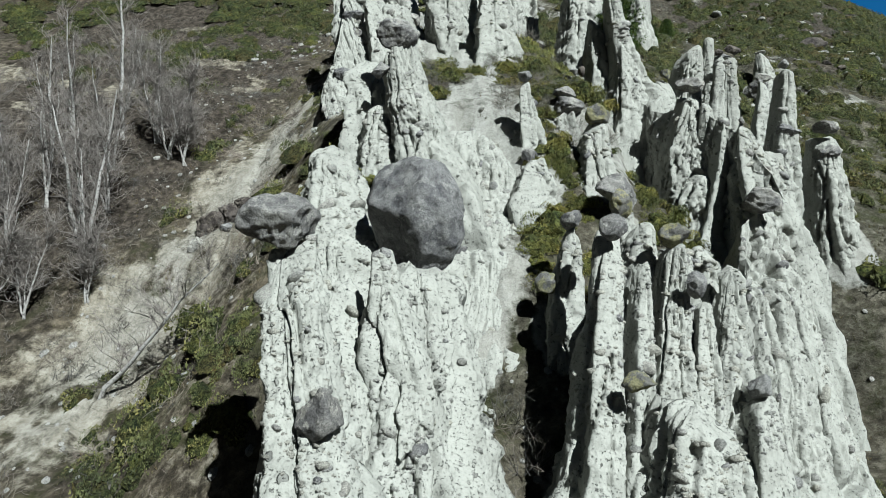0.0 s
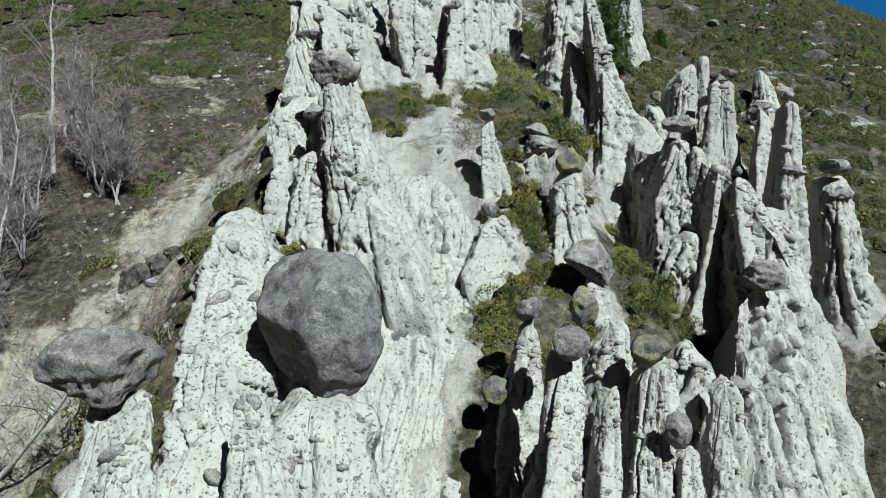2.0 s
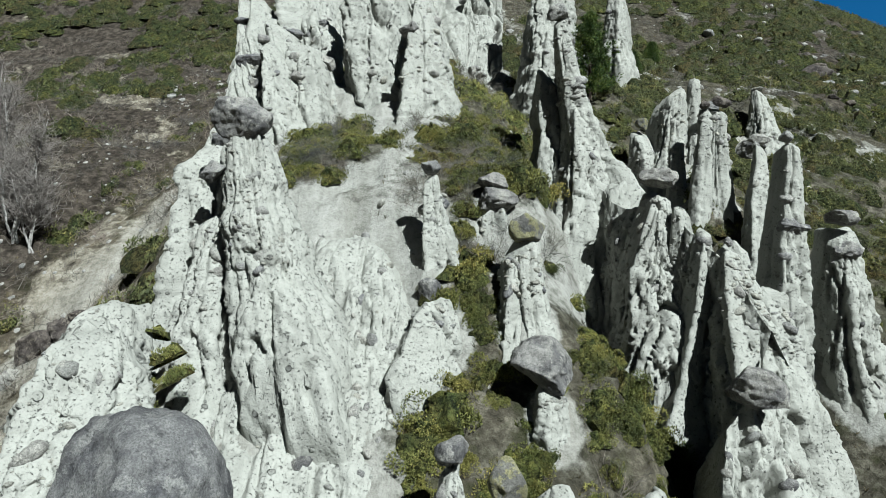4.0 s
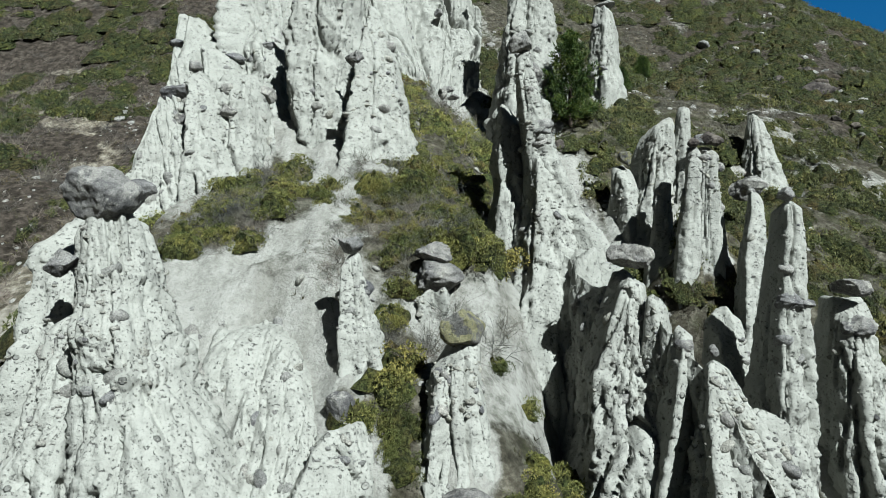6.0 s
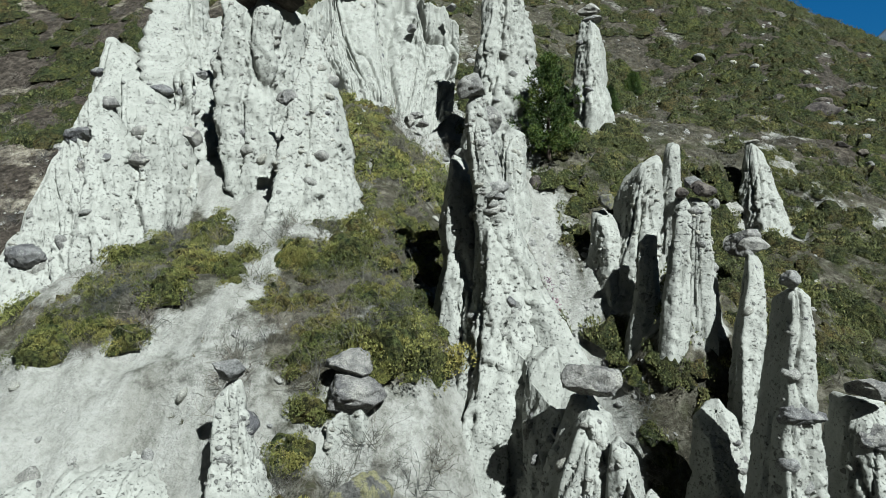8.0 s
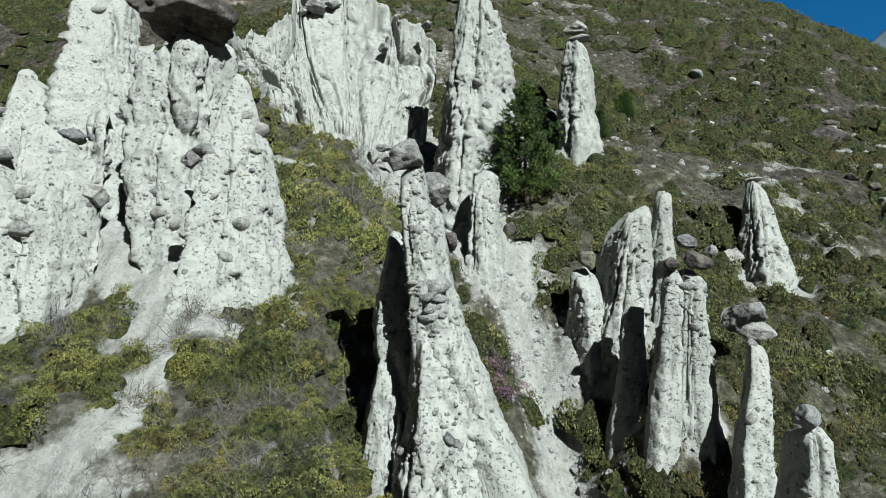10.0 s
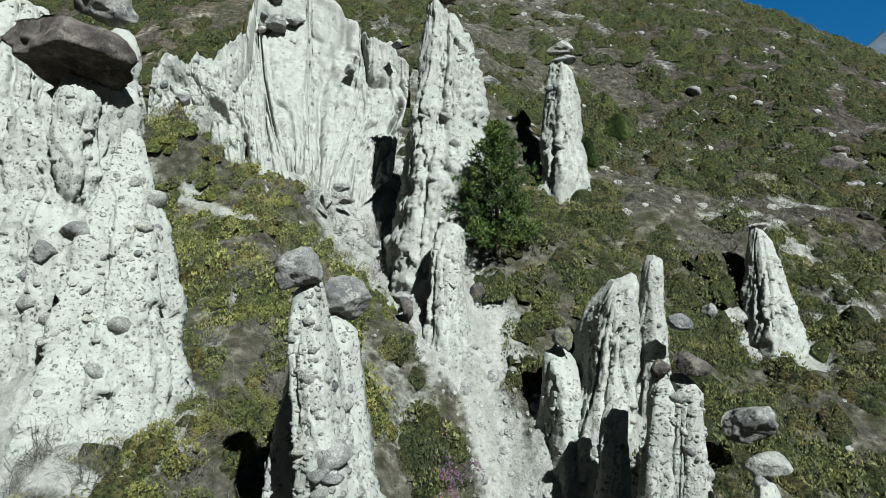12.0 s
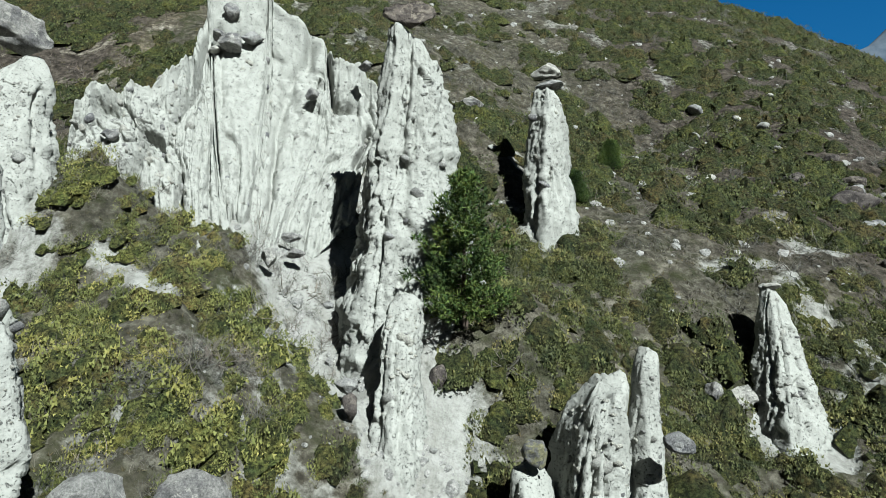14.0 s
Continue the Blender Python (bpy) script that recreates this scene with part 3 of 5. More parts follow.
pillar("whitish conglomerate rock spire with embedded stones on the slope", (8.29, 25.64, 19.56), (8.36, 25.44, 15.02), 0.25, 0.75, seed=28, deep=1.8, step=0.05, sink=4, stones=14, grit=204, turn=-6)
pillar("whitish conglomerate rock spire with embedded stones on the slope", (7.50, 29.30, 24.71), (7.54, 28.77, 23.14), 0.22, 0.36, seed=60, deep=1.2, step=0.05, sink=6.6, stones=8, grit=80)

pillar("whitish conglomerate rock spire with embedded stones on the slope", (9.52, 21.62, 18.35), (9.25, 21.75, 15.2), 0.13, 0.62, seed=80, deep=1.6, step=0.045, sink=4, stones=12, grit=120, turn=-6)
pillar("whitish conglomerate rock spire with embedded stones on the slope", (9.22, 22.40, 18.90), (9.05, 22.60, 15.8), 0.16, 0.66, seed=81, deep=1.5, step=0.045, sink=4, stones=12, grit=120, turn=-6)
pillar("whitish conglomerate rock spire with embedded stones on the slope", (-2.12, 21.75, 18.75), (-2.05, 20.70, 15.7), 0.45, 0.95, seed=82, deep=1.2, step=0.045, sink=4, stones=20, grit=240)
pillar("whitish conglomerate rock spire with embedded stones on the slope", (-3.55, 19.35, 16.95), (-3.05, 16.70, 13.7), 0.50, 1.05, seed=83, deep=1.4, step=0.045, sink=5, stones=30, grit=300, swell=0.8)

# the wall of spires above the path
pillar("whitish conglomerate rock spire with embedded stones on the slope", (-6.51, 38.33, 29.69), (-3.56, 30.47, 19.49), 0.18, 1.75, seed=29, deep=1.4, step=0.06, sink=5, stones=60, grit=663, swell=0.75)
pillar("whitish conglomerate rock spire with embedded stones on the slope", (-4.86, 37.34, 28.66), (-2.51, 32.23, 21.40), 0.52, 1.32, seed=51, deep=1.3, step=0.06, sink=5, stones=40, grit=382, swell=0.8)
pillar("whitish conglomerate rock spire with embedded stones on the slope", (-4.20, 39.89, 33.22), (-2.00, 34.98, 23.41), 0.65, 1.23, seed=30, deep=1.2, step=0.06, sink=5, stones=40, grit=459)
pillar("whitish conglomerate rock spire with embedded stones on the slope", (-3.22, 39.28, 30.63), (-1.50, 33.99, 23.47), 0.47, 1.10, seed=31, deep=1.2, step=0.06, sink=5, stones=24, grit=255)
pillar("whitish conglomerate rock spire with embedded stones on the slope", (0.11, 35.03, 29.46), (0.61, 33.12, 22.47), 1.05, 1.53, seed=32, deep=1.0, step=0.055, sink=5, stones=40, grit=535)
pillar("whitish conglomerate rock spire with embedded stones on the slope", (2.42, 33.29, 28.33), (2.78, 31.39, 21.58), 0.18, 1.66, seed=33, deep=1.0, step=0.055, sink=5, stones=44, grit=586, swell=1.0)
pillar("whitish conglomerate rock spire with embedded stones on the slope", (-3.09, 43.40, 33.31), (-2.40, 42.26, 28.69), 0.6, 0.9, seed=34, deep=1.2, step=0.06, sink=5, stones=24, grit=204)
pillar("whitish conglomerate rock spire with embedded stones on the slope", (-3.49, 31.94, 25.42), (-2.55, 29.36, 20.37), 0.53, 0.97, seed=63, deep=1.3, step=0.055, sink=5, stones=26, grit=195, swell=0.85)
pillar("whitish conglomerate rock spire with embedded stones on the slope", (-2.42, 32.76, 25.81), (-1.95, 31.33, 22.23), 0.55, 0.94, seed=64, deep=1.3, step=0.055, sink=5, stones=20, grit=150, swell=0.85)

# the tall spires of the chute
pillar("whitish conglomerate rock spire with embedded stones on the slope", (9.56, 44.55, 34.37), (8.98, 42.13, 23.79), 0.70, 1.89, seed=35, deep=1.0, step=0.055, sink=1.2, stones=60, grit=600, flute=1.1, swell=0.95)
pillar("whitish conglomerate rock spire with embedded stones on the slope", (9.39, 39.71, 26.08), (9.41, 37.90, 22.38), 0.43, 0.83, seed=36, deep=1.0, step=0.05, sink=5, stones=16, grit=204)
pillar("whitish conglomerate rock spire with embedded stones on the slope", (15.23, 50.50, 33.86), (15.04, 48.96, 28.06), 0.66, 1.12, seed=37, deep=1.0, step=0.06, sink=2, stones=16, grit=178)

# the cluster beyond the ravine
pillar("whitish conglomerate rock spire with embedded stones on the slope", (14.11, 36.64, 24.56), (13.25, 35.53, 19.13), 0.55, 1.0, seed=38, deep=1.5, step=0.055, sink=5, stones=24, grit=255)
pillar("whitish conglomerate rock spire with embedded stones on the slope", (15.16, 36.69, 25.08), (14.71, 35.65, 19.33), 0.25, 0.76, seed=39, deep=1.1, step=0.055, sink=5, stones=18, grit=204)
pillar("whitish conglomerate rock spire with embedded stones on the slope", (12.65, 36.19, 22.40), (12.58, 35.73, 18.37), 0.4, 0.85, seed=40, deep=1.5, step=0.055, sink=4, stones=16, grit=204)
pillar("whitish conglomerate rock spire with embedded stones on the slope", (13.89, 32.28, 23.01), (13.26, 31.31, 19.35), 0.24, 0.36, seed=41, deep=1.3, step=0.05, sink=5, stones=18, grit=255)
pillar("whitish conglomerate rock spire with embedded stones on the slope", (14.34, 32.11, 22.97), (14.05, 31.33, 19.34), 0.26, 0.40, seed=42, deep=1.3, step=0.05, sink=5, stones=18, grit=255)
pillar("whitish conglomerate rock spire with embedded stones on the slope", (15.36, 30.75, 21.37), (14.45, 29.00, 17.40), 0.26, 0.62, seed=43, deep=1.2, step=0.045, sink=5, stones=16, grit=178)
pillar("whitish conglomerate rock spire with embedded stones on the slope", (21.40, 42.96, 25.71), (20.87, 40.59, 21.23), 0.32, 1.32, seed=44, deep=1.0, step=0.06, sink=3, stones=18, grit=204)

pillar("whitish conglomerate rock spire with embedded stones on the slope", (13.20, 28.10, 17.70), (13.05, 27.40, 14.60), 0.4, 0.95, seed=85, deep=1.1, step=0.05, sink=4, stones=18, grit=200, turn=-6)
pillar("whitish conglomerate rock spire with embedded stones on the slope", (13.20, 33.60, 21.90), (12.90, 32.60, 18.60), 0.24, 0.48, seed=87, deep=1.2, step=0.05, sink=4, stones=14, grit=120)
pillar("whitish conglomerate rock spire with embedded stones on the slope", (14.75, 32.70, 22.10), (14.55, 31.70, 18.80), 0.20, 0.42, seed=88, deep=1.2, step=0.05, sink=4, stones=14, grit=120)

# the white fluted face of the bowl
FACE_TOP = [(-2.45, 45.0, 30.95), (-2.5, 45.6, 31.95), (-2.25, 46.4, 33.2), (-1.66, 47.0, 32.8), (-1.38, 47.4, 33.4), (-0.91, 48.0, 33.1), (-0.44, 48.8, 34.15), (0.0, 50.0, 34.9), (-0.45, 52.6, 37.6), (-0.5, 54.0, 40.6), (1.9, 54.8, 40.8), (2.3, 54.6, 38.5), (4.9, 54.0, 37.05), (5.5, 53.2, 35.5), (6.7, 53.3, 35.3), (7.6, 53.2, 34.2)]
FACE_FOOT = [(-2.0, 44.0, 29.1), (-1.7, 44.2, 29.4), (-1.3, 44.5, 29.7), (-0.7, 45.0, 30.1), (-0.2, 45.2, 30.1), (0.3, 45.5, 30.0), (0.9, 45.6, 29.8), (1.5, 45.4, 29.5), (2.2, 45.1, 29.1), (2.9, 44.9, 28.6), (3.6, 44.5, 28.0), (4.1, 45.0, 27.7), (4.6, 46.8, 28.3), (5.3, 48.0, 28.9), (6.2, 49.0, 29.5), (7.2, 49.8, 30.2)]


def rock_face(label, top, foot, seed, nu, nv, bend, d, ribs, over, back, melt=0.0, stones=150, jag=0.0):
    """A steep washed-out face between its upper and lower edges, with ribs and grooves running down."""
    top, foot = np.array(top), np.array(foot)
    k = np.linspace(0, len(top) - 1, nu)
    near = [np.stack([np.interp(k, np.arange(len(e)), e[:, j]) for j in range(3)], 1) for e in (top, foot)]
    near[0][:, 2] += 0.22 * layers(k * 0.9, 0.3, seed * 1.0, 3, 61.0) + jag * layers(k * 3.4, 0.7, seed * 1.0, 3, 63.0)
    soft = near[1].copy()
    for _ in range(30):
        soft[1:-1] = 0.5 * soft[1:-1] + 0.25 * (soft[:-2] + soft[2:])
    head, low = near[0][None], soft[None]
    v = np.concatenate([np.array([-0.24, -0.1, -0.03]), np.linspace(0, over, nv - 3)])[:, None]
    w = np.clip(v, 0, None)
    base = np.empty((nv, nu, 3))
    base[..., :2] = head[..., :2] + (low - head)[..., :2] * (w ** bend[0])[..., None]
    base[..., 2] = head[..., 2] + (low - head)[..., 2] * w ** bend[1]
    base += np.clip(-v, 0, None)[..., None] * np.array(back)
    side = np.minimum(k, k[-1] - k)[None] / k[-1]
    base[..., 2] -= melt * np.maximum(np.exp(-(w / 0.09) ** 2), np.exp(-(side / 0.08) ** 2))
    base[..., 2] -= np.clip(v - 1, 0, None) * 5
    drop = np.linalg.norm(top.mean(0) - foot.mean(0))
    way = np.concatenate([[0], np.cumsum(np.linalg.norm(np.diff(0.5 * (near[0] + soft), axis=0), axis=1))])[None] * 1.25
    z_ = w * drop
    sx = way + 0.35 * grain(way * 0.5, z_ * 0.3, seed * 1.0, 2.0) + 0.14 * grain(way * 1.6, z_ * 0.9, seed * 1.0, 3.0)
    out = 0.0
    for f, a, wd, g in ((0.45, 0.7, 0.10, 5.0), (1.1, 0.34, 0.09, 6.0), (2.6, 0.15, 0.10, 7.0), (6.0, 0.06, 0.14, 8.0)):
        m = grain(sx * f, z_ * (0.10 + 0.17 * f), seed * 1.0, g)
        here = 0.15 + 0.85 * ease(-0.15, 0.3, grain(way * 0.5, z_ * 0.28, seed * 2.0, g + 10))
        out = out + ribs * a * (0.6 * np.sqrt(np.abs(m)) - 0.9 * np.exp(-(m / wd) ** 2) * here)
    x, y, z = base[..., 0], base[..., 1], base[..., 2]
    rough = 0.3 + 0.7 * ease(-0.1, 0.4, grain(x * 0.5, y * 0.5, z * 0.5, 44.0))
    wob = 0.25 * grain(x * 2.0, y * 2.0, z * 2.0, 43.0)
    out = out + 0.24 * layers(x * 0.9, y * 0.9, z * 0.7, 4, 31.0) + (0.05 + 0.07 * rough) * layers(x * 5, y * 5, z * 4, 3, 33.0) - 0.14 * np.maximum(grain(x * 7, y * 7, z * 7, 36.0) - 0.48, 0)
    out = out + rough * (0.10 * slabs(x * 1.7 + wob, y * 1.7, z * 1.0 + wob, seed) + 0.05 * slabs(x * 4.0 + wob, y * 4.0, z * 2.6, seed + 5))
    hold = (0.7 if jag else 0.45) + (0.3 if jag else 0.55) * ease(0.0, 0.16, w)
    d = np.array(d)
    verts = base + d * (out * hold)[..., None]
    ob = tagged(new("cliff"), label, "cliff")
    at = foot[len(foot) // 2]
    ob.location = at
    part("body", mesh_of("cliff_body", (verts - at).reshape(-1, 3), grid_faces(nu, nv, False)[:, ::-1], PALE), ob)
    r = np.random.RandomState(seed)
    for _ in range(stones):
        i, j = r.randint(8, int(nv * 0.85)), r.randint(nu)
        s = float(np.clip(0.14 * np.exp(r.randn() * 0.55), 0.06, 0.5))
        part("embedded_stone", COBBLES[r.randint(len(COBBLES))], ob, "", pose(*(verts[i, j] - at - 0.15 * s * d), r.rand() * 90, r.rand() * 90, r.rand() * 360) @ Matrix.Diagonal((1.3 * s, s, 0.85 * s, 1)))
    return ob


rock_face("steep white fluted rock face above the scree bowl", FACE_TOP, FACE_FOOT, 47, 330, 190, (1.6, 0.75), (0.2, -0.85, 0.45), 1.35, 1.3, (0, 14, -14), stones=290, jag=0.24)

# the pale fluted flank below the track
rock_face("pale fluted flank of washed earth below the track", [(-2.2, 23.4, 18.4), (-1.0, 24.2, 19.1), (0.2, 24.6, 19.45), (1.2, 24.5, 19.35), (2.2, 23.8, 18.5), (2.9, 21.6, 16.7)], [(-1.6, 11.5, 8.3), (-0.9, 11.8, 8.2), (0.0, 12.0, 8.1), (0.8, 12.2, 8.1), (1.5, 12.5, 8.2), (2.0, 12.8, 8.4)], 21, 170, 260, (1.0, 1.0), (0.05, -0.66, 0.75), 0.55, 1.05, (0, 6, -6), 1.1)

pillar("whitish conglomerate rock spire with embedded stones on the slope", (10.45, 20.65, 17.05), (10.85, 20.25, 14.0), 0.35, 0.95, seed=86, deep=1.1, step=0.05, sink=4, stones=20, grit=240, turn=-6)

# the wide foot of the wall of spires
rock_face("broad pale foot of the wall of spires studded with stones", [(-5.5, 28.9, 20.2), (-5.25, 29.7, 21.6), (-5.0, 30.9, 23.2), (-5.0, 32.4, 25.0), (-4.95, 33.6, 26.4), (-4.4, 35.4, 27.6), (-3.4, 36.2, 28.0), (-2.3, 35.6, 27.5)], [(-4.9, 27.9, 18.5), (-4.4, 27.8, 18.6), (-3.6, 27.9, 19.1), (-2.9, 28.5, 19.9), (-2.3, 29.5, 20.9), (-1.9, 30.6, 22.0), (-1.6, 31.4, 22.6), (-0.9, 32.0, 23.0)], 57, 200, 190, (1.0, 0.95), (-0.1, -0.8, 0.55), 0.6, 1.15, (-2, 9, -9))

# the flank of the fin
rock_face("pale fluted flank of a fin above the gully", [(7.9, 17.2, 12.9), (8.5, 18.1, 14.6), (9.2, 18.7, 15.0), (9.9, 19.7, 15.7), (10.5, 20.5, 15.2), (11.2, 21.4, 13.8)], [(6.6, 13.6, 8.0), (7.3, 13.4, 8.0), (8.1, 13.5, 8.0), (9.2, 14.3, 8.0), (10.4, 15.5, 8.0), (11.8, 17.4, 8.0)], 39, 180, 210, (1.05, 1.0), (0.2, -0.78, 0.6), 0.8, 1.1, (0, 6, -6))

# the shaded wall of the ravine under the slim fins
rock_face("steep shaded rock wall of the ravine below the fins", [(10.2, 19.6, 16.3), (9.85, 20.8, 17.5), (9.4, 21.9, 18.3), (8.95, 23.1, 19.0), (8.6, 24.2, 18.9), (8.25, 25.2, 19.2), (8.0, 26.5, 19.7)], [(9.7, 19.4, 11.8), (9.35, 20.6, 12.4), (8.9, 21.7, 13.0), (8.45, 22.9, 13.6), (8.1, 24.0, 14.2), (7.75, 25.0, 15.0), (7.5, 26.3, 16.0)], 33, 200, 130, (1.0, 1.0), (-0.9, -0.36, 0.2), 0.45, 1.15, (5, 1, -9))
pillar("whitish conglomerate rock spire with embedded stones on the slope", (2.96, 20.91, 16.82), (3.01, 20.71, 15.80), 0.37, 0.77, seed=61, deep=1.1, step=0.04, sink=2, stones=6, grit=60)

# capstones and boulders
boulder("dark grey boulder perched on a pale spire", -2.95, 11.50, 14.86, 1.46, 1.3, 1.10, GREY, 101, 0, -6, 0, rough=0.13)
boulder("huge rounded grey boulder wedged on the cliff", -0.58, 14.35, 14.97, 2.12, 2.4, 2.68, GREY, 102, 180, -12, 40, rough=0.1, cuts=3, block=0.0)
boulder("speckled grey boulder stuck in the cliff", -1.76, 8.82, 12.14, 0.72, 0.7, 0.85, GREY, 103)
boulder("dark grey stone jutting from the spire wall", -2.38, 31.30, 24.18, 0.76, 0.66, 0.52, GREY, 104)
boulder("grey capstone on a pale spire", -1.49, 21.50, 21.08, 1.41, 1.28, 1.14, GREY, 105, 0, 0, 0)
boulder("grey stone leaning on a pale spire", -2.06, 21.04, 19.77, 0.64, 0.58, 0.53, GREY, 106, 0, 0, 0)
boulder("small pale capstone on a slim spire", 2.93, 22.91, 19.99, 0.54, 0.47, 0.41, DUST, 107, 0, 12, 0)
boulder("flat grey boulder lying on another boulder", 4.68, 24.58, 19.68, 0.97, 0.77, 0.56, GREY, 108, 0, 0, 0, block=0.06)
boulder("grey boulder on a short pale stub", 4.69, 24.46, 19.12, 1.41, 1.12, 0.83, GREY, 109, 0, 0, 0, block=0.06)
boulder("lichen yellowed capstone on a pale spire", 5.26, 21.60, 18.44, 0.90, 0.87, 0.85, LICHEN, 110, 0, -14, 0)
boulder("dark angular boulder on a pale stub", 5.37, 19.11, 15.63, 1.51, 1.35, 1.18, GREY, 111, 0, 20, 0, cuts=8, block=0.11)
boulder("grey capstone on a small spire", 3.36, 16.53, 14.90, 0.58, 0.58, 0.58, GREY, 112, 0, 0, 0)
boulder("lichen covered block on the cliff edge", 4.01, 14.45, 15.24, 0.60, 0.67, 0.73, LICHEN, 113, 0, 0, 0, cuts=8)
boulder("grey boulder on the cliff edge", 3.66, 13.64, 14.77, 0.57, 0.58, 0.60, GREY, 114, 0, 0, 0)
boulder("lichen covered boulder on the cliff edge", 5.11, 13.95, 14.56, 0.73, 0.65, 0.57, LICHEN, 115, 0, 0, 0)
boulder("lichen yellowed stone perched over the gully", 2.66, 16.05, 13.28, 0.62, 0.64, 0.65, LICHEN, 116, 0, 30, 0)
boulder("grey slab boulder perched on a fin", 9.14, 18.34, 15.36, 1.21, 1.03, 0.85, GREY, 117, 0, 14, 0, block=0.11)
boulder("pale stone jutting from the cliff", 3.56, 11.32, 11.99, 0.63, 0.52, 0.41, LICHEN, 118, 0, 0, 0)
boulder("pale capstone on a short spire", 6.30, 12.33, 11.61, 0.52, 0.54, 0.56, DUST, 119, 0, 0, 0)
boulder("grey stone stuck in the cliff", 5.10, 12.72, 13.62, 0.41, 0.50, 0.58, GREY, 120, 0, 0, 0)
boulder("flat grey capstone on a slim spire", 15.80, 26.38, 18.66, 1.08, 0.85, 0.62, GREY, 121, 0, 0, 0)
boulder("grey stone in the neck of a spire", 15.82, 26.19, 17.63, 1.10, 0.83, 0.55, GREY, 122, 0, 0, 0)
boulder("bluish grey boulder on the pale slope", 2.89, 21.44, 16.95, 0.61, 0.62, 0.63, GREY, 123, 0, 0, 0, cuts=8)
boulder("grey capstone on a pale spire", 8.93, 23.18, 19.72, 0.98, 0.85, 0.78, GREY, 124, 0, 4, 0)
boulder("small capstone on a fin", 9.80, 20.95, 18.12, 0.22, 0.23, 0.24, GREY, 125, 0, 0, 0)
boulder("pale grey capstone on a tall spire", 7.23, 28.17, 25.55, 0.79, 0.75, 0.70, DUST, 126, 0, -15, 0)
boulder("grey capstone on a tall spire", 7.60, 29.50, 24.95, 0.91, 0.84, 0.78, GREY, 127, 0, 0, 0)
boulder("dark brown boulder roofing a pale spire", 0.25, 34.30, 30.22, 3.2, 2.3, 1.75, RUST, 214, 0, 4, 15, cuts=9, block=0.11)
boulder("grey stone jutting from a spire", 2.16, 30.33, 25.73, 0.64, 0.57, 0.49, GREY, 129, 0, 0, 0)
boulder("dark grey stone jutting from the spire wall", -4.44, 32.36, 24.99, 1.22, 1.05, 0.86, GREY, 130, 0, 0, 0)
boulder("grey stone jutting from the spire wall", -1.53, 32.85, 24.98, 0.88, 0.79, 0.64, GREY, 131, 0, 0, 0)
boulder("dark stone jutting from the spire wall", -4.55, 29.50, 21.53, 0.96, 0.86, 0.77, GREY, 132, 0, 0, 0, block=0.11)
boulder("flat stone jutting from the spire wall", -3.42, 35.32, 26.94, 0.92, 0.75, 0.52, GREY, 133, 0, 0, 0)
boulder("grey stone jutting from the spire wall", -4.30, 33.53, 26.18, 0.64, 0.56, 0.48, GREY, 134, 0, 0, 0)
boulder("small grey stone jutting from the spire wall", -4.22, 31.65, 23.97, 0.52, 0.5, 0.46, GREY, 170)
boulder("flat grey stone jutting from the spire wall", -6.01, 36.36, 27.79, 0.86, 0.7, 0.42, GREY, 171)
boulder("flat grey stone jutting from the spire wall", -2.31, 36.34, 27.66, 0.70, 0.6, 0.38, GREY, 172)
boulder("grey stone jutting from a spire", 1.88, 31.94, 26.04, 0.70, 0.59, 0.48, GREY, 135, 0, 0, 0)
boulder("dark brown capstone on the tallest spire", 9.58, 44.45, 35.05, 1.75, 1.4, 0.95, RUST, 136, 0, 8, 0, cuts=7, block=0.11)
boulder("pale capstone on a solitary spire", 15.20, 50.47, 34.52, 1.39, 1.15, 0.85, DUST, 137, 0, -6, 0)
boulder("pale stone in the neck of a solitary spire", 15.28, 50.43, 33.95, 1.30, 1.0, 0.6, DUST, 138)
boulder("big grey capstone on a spire", -3.35, 43.60, 34.35, 2.7, 2.2, 2.0, GREY, 139, 0, 6, 20, cuts=12, block=0.11)
boulder("small flat capstone on a cone", 21.28, 42.90, 25.92, 0.59, 0.43, 0.27, DUST, 140, 0, 0, 0)
boulder("pale grey boulder beside a cone", 19.59, 41.46, 22.60, 1.19, 1.14, 1.08, DUST, 141, 0, 0, 0, cuts=8, block=0.11)
boulder("grey boulder beside a cone", 18.69, 41.38, 22.81, 0.72, 0.80, 0.87, GREY, 142, 0, 0, 0, cuts=8, block=0.11)
boulder("grey boulder on top of a tower", 15.35, 35.14, 23.61, 0.70, 0.59, 0.48, GREY, 143, 0, 14, 0, cuts=8)
boulder("yellowed stone on a low tower", 12.54, 36.15, 22.99, 0.57, 0.63, 0.68, LICHEN, 144, 0, 0, 0, cuts=7)
boulder("reddish brown capstone on twin spires", 14.35, 31.96, 23.25, 0.83, 0.68, 0.53, RUST, 145, 0, 10, 0)
boulder("reddish brown capstone on twin spires", 13.77, 32.10, 23.18, 0.48, 0.42, 0.37, RUST, 146, 0, 0, 0)
boulder("pale capstone on a slim spire", 15.36, 30.77, 21.61, 0.89, 0.72, 0.56, DUST, 147, 0, 0, 0)
boulder("grey boulder behind the spires", 16.15, 33.30, 21.65, 1.25, 1.05, 0.95, GREY, 148, 0, 0, 0, block=0.11)
boulder("white dusted capstone on a spire", 13.76, 25.92, 21.08, 0.58, 0.51, 0.43, DUST, 149, 0, 0, 0)
boulder("grey stone jutting from a spire", 13.74, 25.38, 18.41, 0.95, 0.79, 0.63, GREY, 150, 0, 0, 0, block=0.11)
boulder("reddish boulder in the scree chute", 8.24, 38.03, 23.52, 0.51, 0.58, 0.66, RUST, 151, 0, 0, 0)
